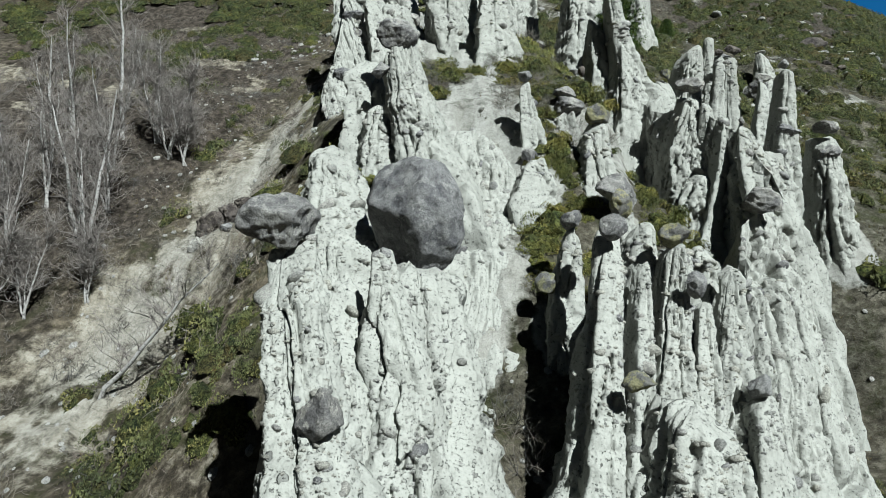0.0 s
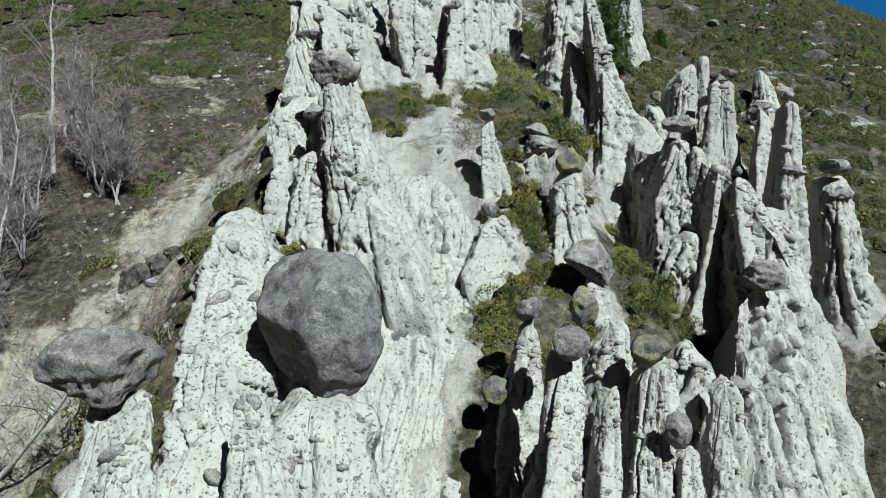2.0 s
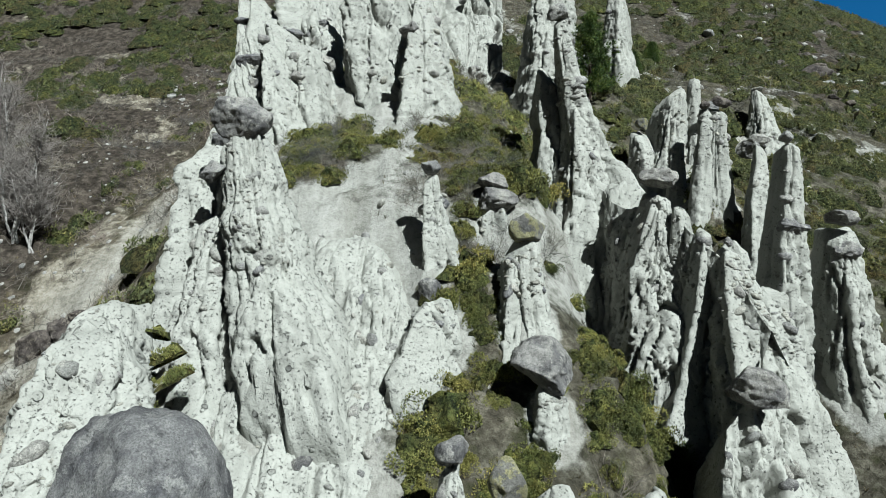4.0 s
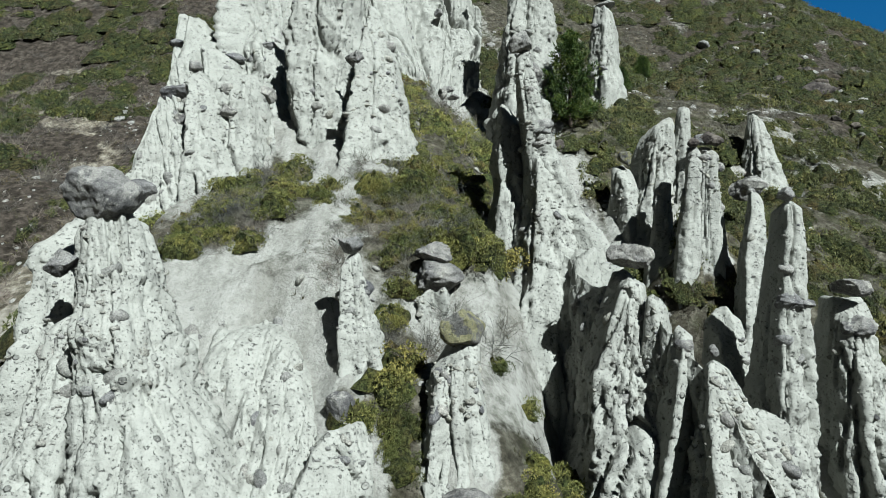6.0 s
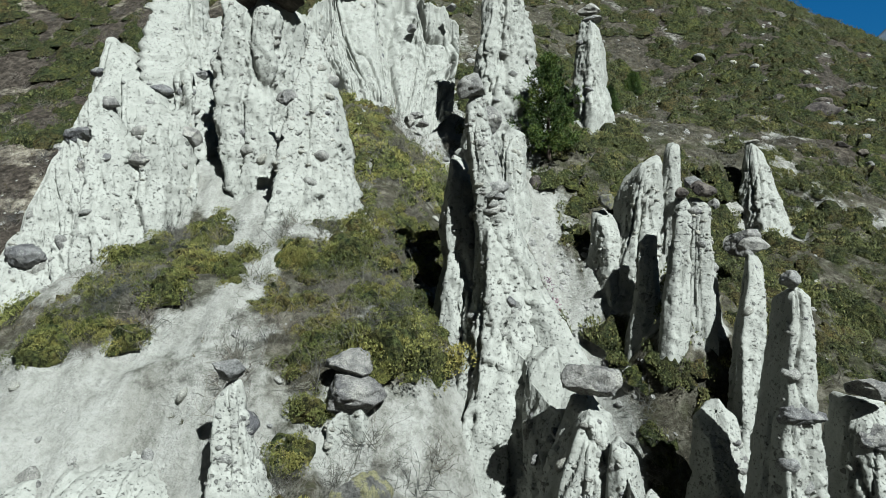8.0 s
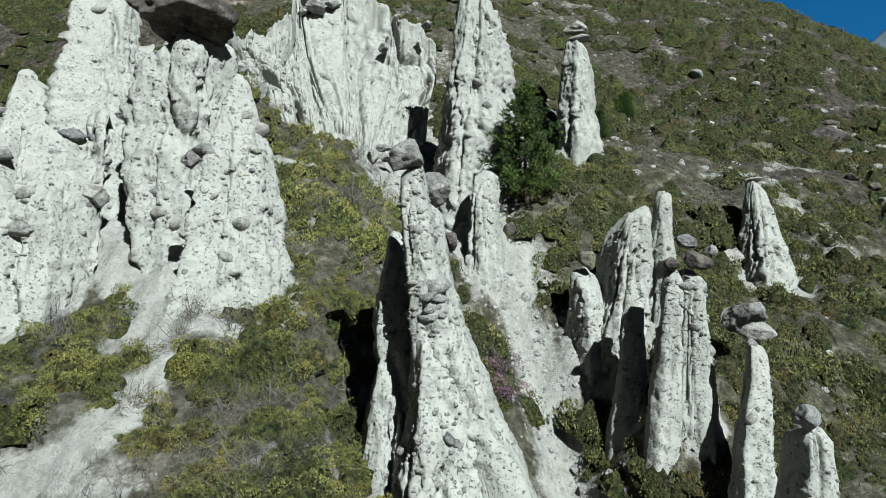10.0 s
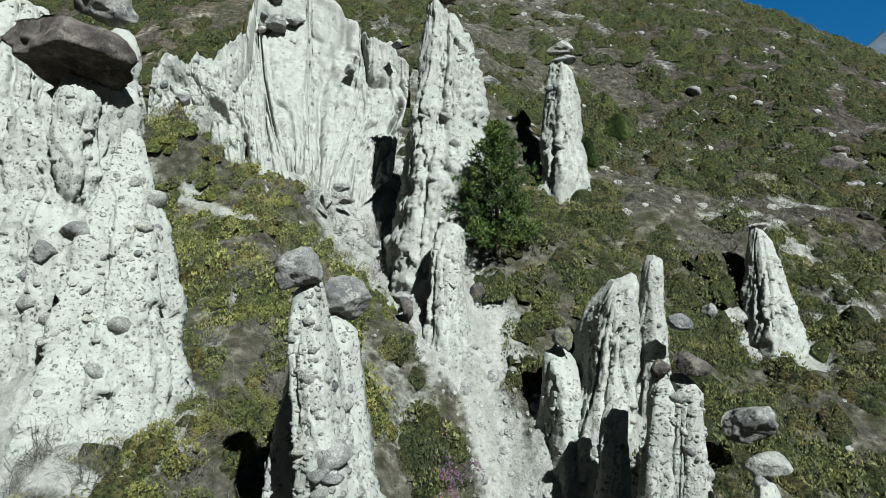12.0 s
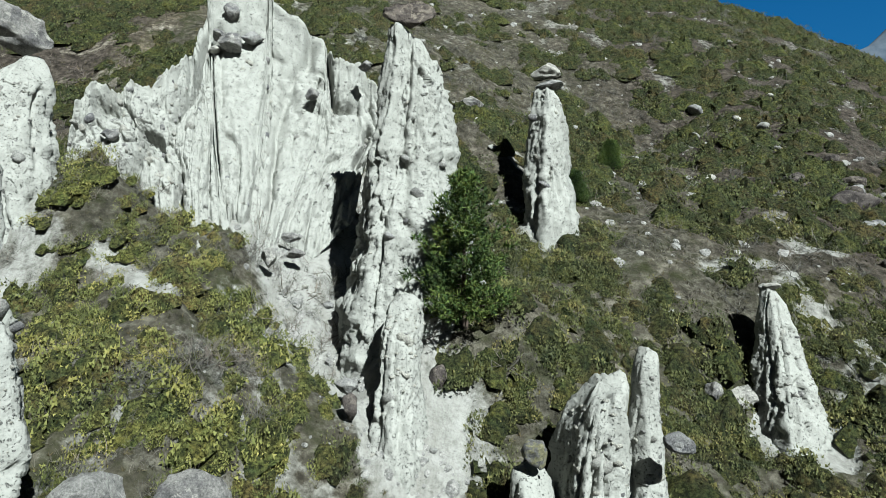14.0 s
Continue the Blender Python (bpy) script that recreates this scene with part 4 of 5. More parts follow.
boulder("pale boulder in the scree chute", 7.98, 39.03, 23.77, 0.63, 0.56, 0.48, DUST, 152, 0, 0, 0)
boulder("reddish boulder under the pine", 10.45, 39.68, 23.80, 0.72, 0.76, 0.79, RUST, 153, 0, 0, 0)
boulder("grey stone on a low pale stub", 12.38, 58.55, 34.63, 1.24, 1.07, 0.90, GREY, 154, 0, 0, 0)
boulder("small dark stone on the white wall", 4.71, 51.56, 33.81, 0.78, 0.67, 0.56, GREY, 155, 0, 0, 0)
boulder("small dark stone on the white wall", -1.30, 45.34, 31.25, 0.66, 0.59, 0.53, GREY, 156, 0, 0, 0)
boulder("dark stone jutting from the white wall", 0.95, 52.20, 36.22, 1.35, 1.15, 1.0, GREY, 157, 0, 10, 0)
for k, (x, y, z, dx, dy, dz, mat) in enumerate(((-9.75, 26.2, 14.55, 1.5, 1.3, 1.7, RUST), (-8.95, 26.5, 15.1, 1.3, 1.2, 1.2, RUST), (-9.9, 25.4, 13.75, 0.9, 0.8, 0.7, DUST), (-8.7, 25.7, 14.5, 0.8, 0.7, 0.6, GREY), (-8.3, 26.6, 15.4, 1.0, 0.8, 0.7, RUST))):
    boulder("dark angular rock of a broken outcrop on the bank", x, y, z, dx, dy, dz, mat, 170 + k, 10 * k, 15, 40 * k, "broken outcrop on the bank", cuts=11, rough=0.22)
boulder("pale boulder in the scree chute", 4.99, 42.84, 26.93, 0.55, 0.61, 0.66, DUST, 160, 0, 0, 0)
boulder("grey stone in the scree chute", 5.55, 44.13, 26.98, 0.66, 0.54, 0.42, GREY, 161, 0, 0, 0)
boulder("grey stone in the scree chute", 5.26, 44.83, 27.54, 0.73, 0.56, 0.39, GREY, 162, 0, 0, 0)

boulder("grey boulder in the head of the white face", 0.25, 52.55, 36.75, 0.9, 0.8, 0.6, GREY, 163, 0, 0, 20)
boulder("pale boulder in the head of the white face", 1.75, 52.90, 36.70, 1.1, 0.9, 0.7, DUST, 164, 0, -8, 50)
boulder("pale boulder in the head of the white face", 0.15, 52.25, 36.00, 0.8, 0.7, 0.5, DUST, 165, 0, 0, 80)
boulder("grey boulder in the head of the white face", 0.55, 53.40, 38.10, 0.8, 0.7, 0.8, GREY, 166, 0, 0, 10)
boulder("grey stone on the rim of the white face", -0.62, 48.40, 33.75, 0.55, 0.5, 0.5, GREY, 167)
boulder("grey stone on the rim of the white face", 7.15, 51.90, 35.15, 0.75, 0.6, 0.5, GREY, 168)


# ---- the ground ----
def apron(x, y):
    """Earth washed down round the feet of the spires: its height, and how near they are."""
    up, close = np.zeros_like(x), np.zeros_like(x)
    for foot, top, r, deep in PILLARS:
        d = np.sqrt(((x - foot[0]) / r) ** 2 + ((y - foot[1] + 0.3 * r) / (r * deep)) ** 2)
        up = np.maximum(up, 0.3 * min(r, 1.2) * np.exp(-(np.maximum(d - 0.7, 0) / 0.55) ** 2))
        close = np.maximum(close, np.exp(-(np.maximum(d - 1.0, 0) / (0.18 if foot[1] < 39 else 0.07)) ** 2))
    return up, close


def chute_x(y):
    """The line of the scree chute."""
    return np.interp(y, [26, 30, 34, 36.5, 38.5, 41, 44, 47], [11.2, 11.2, 11.2, 10.6, 8.9, 6.8, 5.0, 4.4])


def band_x(y):
    """The line of the washed-out bank below the spires."""
    return np.interp(y, [14, 20, 24, 27, 30, 36, 44], [-12.4, -11.9, -10.8, -9.5, -8.4, -6.8, -6.3])


def relief(x, y):
    """Height of the hillside at arrays of places."""
    up = np.where(y < 92, y, 92 + 9 * (1 - np.exp(-(np.maximum(y, 92) - 92) / 9.0)))
    base = 22.3 + 0.6 * (up - 40) - 0.0053 * np.maximum(x - 18, 0) ** 2
    crest = 19.7 + np.where(y > 25.1, 0.445, 0.88) * (y - 25.1)
    over = np.maximum(crest - base, 0) * (1 - ease(75, 85, y)) * (1 - ease(20, 30, x))
    left = ease(-11.0, -1.6, x)
    lane = -1.2 * ease(36, 41, y)
    right = 1 - 0.93 * ease(4.2 + lane, 9.6 + lane, x - 1.0 * (1 - ease(25, 29, y)))
    h = base + over * left * right
    h = h + 2.0 * np.exp(-((x - 12.2) / 2.3) ** 2 - ((y - 41.6) / 2.6) ** 2)
    h = h + 3.2 * ease(50, 66, y) * (1 - ease(4, 20, x))
    for mx, my, rx, ry, dh in ((12.0, 31.0, 2.6, 4.0, -0.9), (9.8, 24.0, 1.4, 4.0, -2.2), (12.5, 21.5, 3.2, 6.0, -3.2), (8.0, 20.0, 1.6, 2.0, 1.8), (15.5, 34.5, 2.5, 3.0, 1.3), (20.3, 41.0, 3.0, 2.2, -1.8), (8.6, 39.4, 1.6, 1.8, 0.9), (22.0, 62.0, 7.0, 8.0, -3.0), (-16.0, 34.0, 6.0, 5.0, 1.2), (-11.0, 21.0, 6.0, 4.0, -1.2), (12.0, 54.0, 3.0, 3.0, 1.6), (13.4, 31.0, 2.0, 1.8, 2.2), (8.9, 37.6, 2.0, 2.0, 1.3), (8.2, 33.6, 1.6, 2.4, 0.9), (2.5, 50.4, 3.4, 2.2, -1.6), (5.2, 46.8, 1.3, 1.8, -0.7), (6.7, 24.3, 1.2, 2.0, -0.55), (8.1, 22.6, 0.9, 3.0, -1.6), (10.6, 37.2, 1.5, 1.8, 0.4), (9.8, 33.3, 1.0, 1.6, 0.5), (-1.6, 30.6, 1.8, 1.6, -0.4), (4.7, 23.8, 1.0, 0.9, -0.75), (-0.7, 42.5, 1.6, 2.1, 2.8), (4.1, 40.4, 0.9, 1.6, -0.4)):
        h = h + dh * np.exp(-((x - mx) / rx) ** 2 - ((y - my) / ry) ** 2)
    # scree chute down to the ravine
    h = h - 0.6 * np.exp(-((x - chute_x(y)) / 1.3) ** 2) * ease(20, 26, y) * (1 - ease(45, 49, y))
    h = np.maximum(h, -45 + 0.02 * np.abs(y))
    h = h + apron(x, y)[0]
    near = 1 - ease(110, 220, np.hypot(x - 10, y - 40))
    h = h + 0.9 * layers(x * 0.12, y * 0.12, 0.3, 3, 2.0) + near * 0.45 * layers(x * 0.55, y * 0.55, 1.3, 4, 5.0)
    return h


def reach(x, y, pts):
    """Distance in plan to a line of straight stretches."""
    best = np.full(np.shape(x), 1e9)
    for (ax, ay), (bx_, by_) in zip(pts[:-1], pts[1:]):
        k = np.clip(((x - ax) * (bx_ - ax) + (y - ay) * (by_ - ay)) / ((bx_ - ax) ** 2 + (by_ - ay) ** 2), 0, 1)
        best = np.minimum(best, np.hypot(x - ax - k * (bx_ - ax), y - ay - k * (by_ - ay)))
    return best


TRACK = [(1.8, 30.0), (2.0, 28.6), (2.05, 27.6), (1.55, 26.4), (0.5, 25.95), (-0.8, 25.0), (-1.4, 24.4)]


def mats(x, y):
    """The juniper carpets of the crest, on either side of the track."""
    g = 0.0
    for pts, r in (([(-1.1, 26.4), (-0.8, 28.5), (-0.4, 31.0)], 0.75), ([(0.2, 27.2), (0.6, 28.6)], 0.6), ([(3.7, 25.4), (5.2, 25.3)], 0.8), ([(3.5, 27.0), (5.0, 29.6)], 1.35), ([(4.3, 30.5), (5.2, 33.6)], 1.25), ([(3.2, 21.9), (4.2, 21.3)], 0.75), ([(3.6, 19.0), (4.6, 18.2)], 0.9), ([(6.8, 21.0), (7.3, 18.4)], 0.9), ([(-0.9, 42.6), (0.2, 42.0)], 1.2), ([(0.8, 43.0), (2.9, 41.4)], 1.0), ([(0.4, 39.2), (2.4, 37.6)], 1.2), ([(16.4, 38.0), (19.0, 41.6)], 1.9), ([(15.6, 33.6), (19.0, 37.0)], 1.6), ([(12.8, 41.6), (17.2, 44.2)], 1.7), ([(17.5, 33.0), (20.0, 35.0)], 1.8)):
        g = np.maximum(g, 1 - ease(0.65, 1.05, reach(x, y, pts) / r + 0.5 * layers(x * 1.3, y * 1.3, 5.0, 3, 17.0)))
    return g * ease(0.4, 0.7, reach(x, y, TRACK))


def bareness(x, y):
    """Where pale washed-out earth shows between the plants."""
    n = layers(x * 0.35, y * 0.35, 2.0, 4, 11.0)
    slab = 0.96 * ease(-4.0, -2.0, x) * (1 - ease(1.6, 3.4, x - 0.25 * (y - 20) + 1.2 * n)) * ease(12, 15, y) * (1 - ease(24.6, 25.8, y + 0.25 * x))
    lowslope = ease(3.5, 5.0, x) * (1 - ease(7.5, 10, x)) * ease(21.5, 23, y) * (1 - ease(25.5, 28, y)) * 0.62
    track = np.exp(-(reach(x, y, TRACK) / 0.5) ** 4)
    foot = np.exp(-((x - 1.2) / 1.6) ** 2 - ((y - 30.4) / 1.2) ** 2)
    bowl = ease(-3.2, -2.4, x) * (1 - ease(7.4, 8.2, x)) * ease(-0.8, 0.3, y - np.interp(x, [-2, 0.5, 3, 4, 5, 6.5, 7.5], [46.3, 46.4, 44.4, 43.3, 42.4, 41.1, 40.0]) + 2 * n) * (1 - ease(-0.2, 0.8, y - np.interp(x, [-2.6, -1.4, -0.4, 0.3, 2.2, 5, 6.9, 7.8], [45.6, 47.6, 49, 52, 54.8, 54.2, 52.6, 51]) + n))
    chute = 1.2 * np.exp(-((x - chute_x(y)) / (0.85 + 0.4 * ease(36, 39, y))) ** 2) * ease(19, 24, y) * (1 - ease(45, 48, y))
    scar = 0.95 * np.exp(-(reach(x, y, [(0.9, 40.9), (2.9, 39.5)]) / (0.55 + 0.5 * n)) ** 2)
    pan = 1.1 * np.exp(-((x - 10.3) / 1.7) ** 2 - ((y - 38.6) / 1.7) ** 2)
    left = (1 - ease(-5.5, -3.5, x)) * ease(-13.5, -10, x) * ease(6, 14, y) * (1 - ease(36, 44, y)) * 0.4 * (0.6 + 1.3 * n)
    band = band_x(y)
    left = np.maximum(left, (0.85 + 1.2 * n + 1.6 * layers(x * 1.1, y * 0.8, 6.0, 4, 14.0)) * np.exp(-((x - band) / 2.9) ** 2) * ease(12, 16, y) * (1 - ease(38, 44, y)))
    ledge = 0.95 * ease(3.2, 4.0, x) * (1 - ease(9.5, 11, x)) * (1 - ease(15.6, 16.8, y + n))
    cliff = (1 - ease(11, 14, y)) * ease(-4.5, -3, x) * (1 - ease(9, 12, x)) * 0.5
    patch = (0.55 - 0.13 * ease(46, 52, y)) * ease(0.08, 0.32, layers(x * 0.45, y * 0.55, 4.0, 4, 21.0)) * ease(26, 40, y)
    thin = (0.36 + 0.8 * n) * ease(-5.0, -2.5, x) * (1 - ease(8, 11, x)) * ease(16, 20, y) * (1 - ease(46, 50, y))
    patch = patch * (1 - 0.8 * np.exp(-((x - 14.5) / 3.4) ** 2 - ((y - 43.5) / 3.2) ** 2))
    thin = thin * (1 - 0.45 * np.exp(-((x - 2.2) / 3.4) ** 4 - ((y - 39.5) / 5.2) ** 4))
    brow = (0.66 + 0.5 * n) * np.exp(-((x - 2.8) / 3.2) ** 4 - ((y - 25.2) / 1.7) ** 4)
    out = np.maximum(np.maximum(slab, brow), thin)
    for k in (ledge, lowslope, track, foot, bowl, chute, scar, pan, left, cliff, patch):
        out = np.maximum(out, k)
    out = out * ease(5.0, 11.0, y + 3 * n) * (1 - 0.85 * mats(x, y))
    out = np.maximum(out, 0.9 * apron(x, y)[1])
    return np.clip(out, 0, 1)


def spread(fine_a, fine_b, step, far_a, far_b, growth=1.16):
    mid = list(np.arange(fine_a, fine_b, step))
    up, v, s = [], mid[-1], step
    while v < far_b:
        s *= growth
        v += s
        up.append(v)
    down, v, s = [], mid[0], step
    while v > far_a:
        s *= growth
        v -= s
        down.append(v)
    return np.array(down[::-1] + mid + up)


gx = spread(-14, 26, 0.2, -1500, 1500, 1.08)
gy = spread(10, 56, 0.2, -1500, 1500, 1.08)
GX, GY = np.meshgrid(gx, gy)
GZ = relief(GX, GY)
bare = bareness(GX, GY)
# rills worn into the bare slopes
GZ = GZ - 0.30 * bare * np.exp(-(grain(GX * 1.1, GY * 0.16, 0.0, 3.0) / 0.14) ** 2) - 0.12 * bare * np.exp(-(grain(GX * 2.6, GY * 0.35, 0.0, 4.0) / 0.2) ** 2)
GZ = GZ + 0.05 * layers(GX * 2.5, GY * 2.5, 0.0, 3, 8.0)
ground_mesh = mesh_of("ground", np.stack([GX, GY, GZ], -1).reshape(-1, 3), grid_faces(len(gx), len(gy), False), SOIL)
off = GX - band_x(GY)
for key, val in (("bare", bare), ("dark_soil", (1 - ease(-4.5, -1.5, off)) * ease(20, 27, GY) * (1 - ease(-26, -40, GX) * 0.5) + 0.25 * ease(6, 10, GX) * ease(45, 50, GY) + 0.9 * ease(18, 30, GX) * ease(38, 48, GY)), ("dry", (1 - ease(-7, -3, GX)) * (0.9 - 0.5 * np.exp(-(off / 1.8) ** 2)) + 0.25 * ease(24, 10, GY))):
    a = ground_mesh.attributes.new(key, 'FLOAT', 'POINT')
    a.data.foreach_set("value", np.clip(val, 0, 1).astype(np.float32).ravel())
tagged(new("ground", ground_mesh), "steep brown hillside with pale washed earth and dry grass", "ground", kind="structure")


def ground_z(x, y):
    """Height of the finished ground sheet, at arrays of places."""
    i = np.clip(np.searchsorted(gx, x) - 1, 0, len(gx) - 2)
    j = np.clip(np.searchsorted(gy, y) - 1, 0, len(gy) - 2)
    u, v = (x - gx[i]) / (gx[i + 1] - gx[i]), (y - gy[j]) / (gy[j + 1] - gy[j])
    return GZ[j, i] * (1 - u) * (1 - v) + GZ[j, i + 1] * u * (1 - v) + GZ[j + 1, i] * (1 - u) * v + GZ[j + 1, i + 1] * u * v


# clear blue sky behind the ridge
m, n, l, b = stuff_of("clear_sky")
up = n.new("ShaderNodeSeparateXYZ")
l.new(place_of(n, l, (1, 1, 1 / 900.0)), up.inputs[0])
n.remove(b)
glow = n.new("ShaderNodeEmission")
glow.inputs["Strength"].default_value = 0.45
l.new(ramp(n, l, up.outputs[2], [(0.1, (0.036, 0.19, 0.42)), (1.0, (0.012, 0.10, 0.28))]), glow.inputs["Color"])
l.new(glow.outputs[0], n["Material Output"].inputs["Surface"])
a_ = np.linspace(0.2, 1.35, 40)
sv = np.stack([np.stack([2300 * np.sin(a_), 2300 * np.cos(a_), np.full(40, z)], 1) for z in (-300.0, 1500.0)]).reshape(-1, 3)
tagged(new("backdrop", mesh_of("backdrop", sv, grid_faces(40, 2, False), m)), "clear deep blue sky behind the ridge", "sky", kind="structure")


# a mountain across the valley, the blue grey of haze put into its colour
mx, my = np.meshgrid(np.linspace(560, 1900, 120), np.linspace(1120, 1900, 70))
rise = np.maximum(1 - np.abs(my - 1420) / 300, 0)
mz = -50 + (462 + 0.8 * (mx - 960) - 0.0007 * np.maximum(mx - 1100, 0) ** 2) * rise * (1 + 0.08 * layers(mx * 0.008, my * 0.008, 0.0, 5, 3.0)) * ease(560, 900, mx)
m, n, l, b = stuff_of("hazy_rock")
l.new(ramp(n, l, noise_of(n, l, place_of(n, l), 0.02, 6, 0.65), [(0.35, (0.033, 0.05, 0.072)), (0.65, (0.08, 0.10, 0.125))]), b.inputs["Base Color"])
b.inputs["Roughness"].default_value = 1.0
tagged(new("backdrop", mesh_of("backdrop", np.stack([mx, my, mz], -1).reshape(-1, 3), grid_faces(120, 70, False), m)), "hazy blue grey mountain ridge far across the valley", "mountain", kind="structure")


# ---- plants ----
def tufts(centres, normals, size, blades, rng, spread_=0.8, narrow=0.35):
    """Small pointed leaves in stars round each centre: arrays of corners and faces."""
    k = len(centres) * blades
    c = np.repeat(centres, blades, 0)
    nrm = np.repeat(normals, blades, 0)
    d = nrm + spread_ * rng.randn(k, 3)
    d /= np.linalg.norm(d, axis=1)[:, None]
    side = np.cross(d, rng.randn(k, 3))
    side /= np.linalg.norm(side, axis=1)[:, None] + 1e-6
    ln = (size * (0.6 + 0.8 * rng.rand(k)))[:, None]
    a, b_, t_ = c - side * ln * narrow, c + side * ln * narrow, c + d * ln
    verts = np.stack([a, b_, t_], 1).reshape(-1, 3)
    return verts, np.arange(len(verts)).reshape(-1, 3)


def mat_cloud(rng, count, wide=1.0, high=0.42):
    """Places over an uneven cushion about 2 across, with the way outward."""
    lobes = [(rng.uniform(-0.65, 0.65), rng.uniform(-0.65, 0.65), rng.uniform(0.3, 0.55)) for _ in range(7)]
    pts, nrm = [], []
    while len(pts) < count:
        lx, ly, lr = lobes[rng.randint(len(lobes))]
        d = rng.randn(3)
        d[2] = abs(d[2])
        d /= np.linalg.norm(d)
        r = lr * (0.72 + 0.22 * rng.rand())
        pts.append(((lx + d[0] * r) * wide, (ly + d[1] * r) * wide, d[2] * r * high / 0.5))
        nrm.append((d[0] * 0.6, d[1] * 0.6, d[2] + 0.45))
    return np.array(pts), np.array(nrm)


def juniper_mesh(seed, count, size, blades=3, narrow=0.28, rings=6, spokes=14):
    """An uneven green cushion with sprays of needles standing out of it."""
    rng = np.random.RandomState(seed)
    p, nrm = mat_cloud(rng, count)
    v, f = tufts(p, nrm, size, blades, rng, 1.15, narrow)
    a = np.arange(spokes) / spokes * 2 * math.pi
    rr = np.linspace(1.0, 0.05, rings)
    A, R = np.meshgrid(a, rr)
    bump_ = 0.78 + 0.5 * grain(np.cos(A) * 2.1 * R, np.sin(A) * 2.1 * R, seed * 0.7, 3.0)
    vx, vy = np.cos(A) * R * bump_ * 0.9, np.sin(A) * R * bump_ * 0.9
    vz = 0.34 * np.sqrt(np.clip(1 - R * R, 0, 1)) * (0.62 + 0.95 * grain(vx * 3.0, vy * 3.0, seed * 1.1, 5.0)) - 0.06 * (R > 0.9)
    q = grid_faces(spokes, rings, True)
    tri = np.concatenate([q[:, [0, 1, 2]], q[:, [0, 2, 3]]])
    core = np.stack([vx, vy, vz], -1).reshape(-1, 3)
    return np.concatenate([core, v]), np.concatenate([tri, f + len(core)]), np.concatenate([np.ones(len(tri), int), np.zeros(len(f), int)])


def strands(starts, ways, lengths, thick, rng, segs=4, bend=0.35, sides=3):
    """Thin three-sided twigs: arrays of corners and faces."""
    k = len(starts)
    pts = [starts]
    d = ways / np.linalg.norm(ways, axis=1)[:, None]
    for s in range(segs):
        d = d + bend * rng.randn(k, 3) / segs ** 0.5
        d /= np.linalg.norm(d, axis=1)[:, None]
        pts.append(pts[-1] + d * (lengths / segs)[:, None])
    pts = np.stack(pts, 1)
    ref = np.cross(ways, rng.randn(k, 3))
    ref /= np.linalg.norm(ref, axis=1)[:, None] + 1e-6
    ref2 = np.cross(ways / np.linalg.norm(ways, axis=1)[:, None], ref)
    rad = thick[:, None] * np.linspace(1, 0.3, segs + 1)[None, :]
    ring = []
    for a in range(3):
        o = math.cos(a * 2.0944), math.sin(a * 2.0944)
        ring.append(pts + rad[..., None] * (ref[:, None] * o[0] + ref2[:, None] * o[1]))
    v = np.stack(ring, 2)
    idx = np.arange(k * (segs + 1) * 3).reshape(k, segs + 1, 3)
    fs = []
    for a in range(3 if sides == 3 else 1):
        b_ = (a + 1) % 3
        fs.append(np.stack([idx[:, :-1, a], idx[:, :-1, b_], idx[:, 1:, b_], idx[:, 1:, a]], -1).reshape(-1, 4))
    return v.reshape(-1, 3), np.concatenate(fs), pts


def shrub_mesh(seed, twigs, thick=0.008, sides=3, segs=4):
    """A leafless shrub about 2 across and 1 high."""
    rng = np.random.RandomState(seed)
    st = np.stack([rng.randn(twigs) * 0.25, rng.randn(twigs) * 0.25, np.zeros(twigs)], 1)
    wy = np.stack([rng.randn(twigs) * 0.8, rng.randn(twigs) * 0.8, 0.5 + rng.rand(twigs)], 1)
    ln = 0.5 + 0.5 * rng.rand(twigs)
    v, f, p = strands(st, wy, ln, np.full(twigs, thick), rng, segs, 0.5, sides)
    sub = twigs * 3
    who, at = rng.randint(twigs, size=sub), rng.randint(1, segs + 1, size=sub)
    w2 = wy[who] / np.linalg.norm(wy[who], axis=1)[:, None] + 0.7 * rng.randn(sub, 3)
    v2, f2, _ = strands(p[who, at], w2, 0.18 + 0.25 * rng.rand(sub), np.full(sub, thick * 0.6), rng, segs - 1, 0.5, sides)
    return np.concatenate([v, v2]), np.concatenate([f, f2 + len(v)])


def clear_of_spires(x, y, grow=0.9):
    ok = np.ones(len(x), bool)
    for foot, top, r, deep in PILLARS:
        ok &= ((x - foot[0]) / (r * grow)) ** 2 + ((y - foot[1]) / (r * deep * grow)) ** 2 > 1
    return ok


def level(x, y):
    return float(ground_z(np.array([float(x)]), np.array([float(y)]))[0])


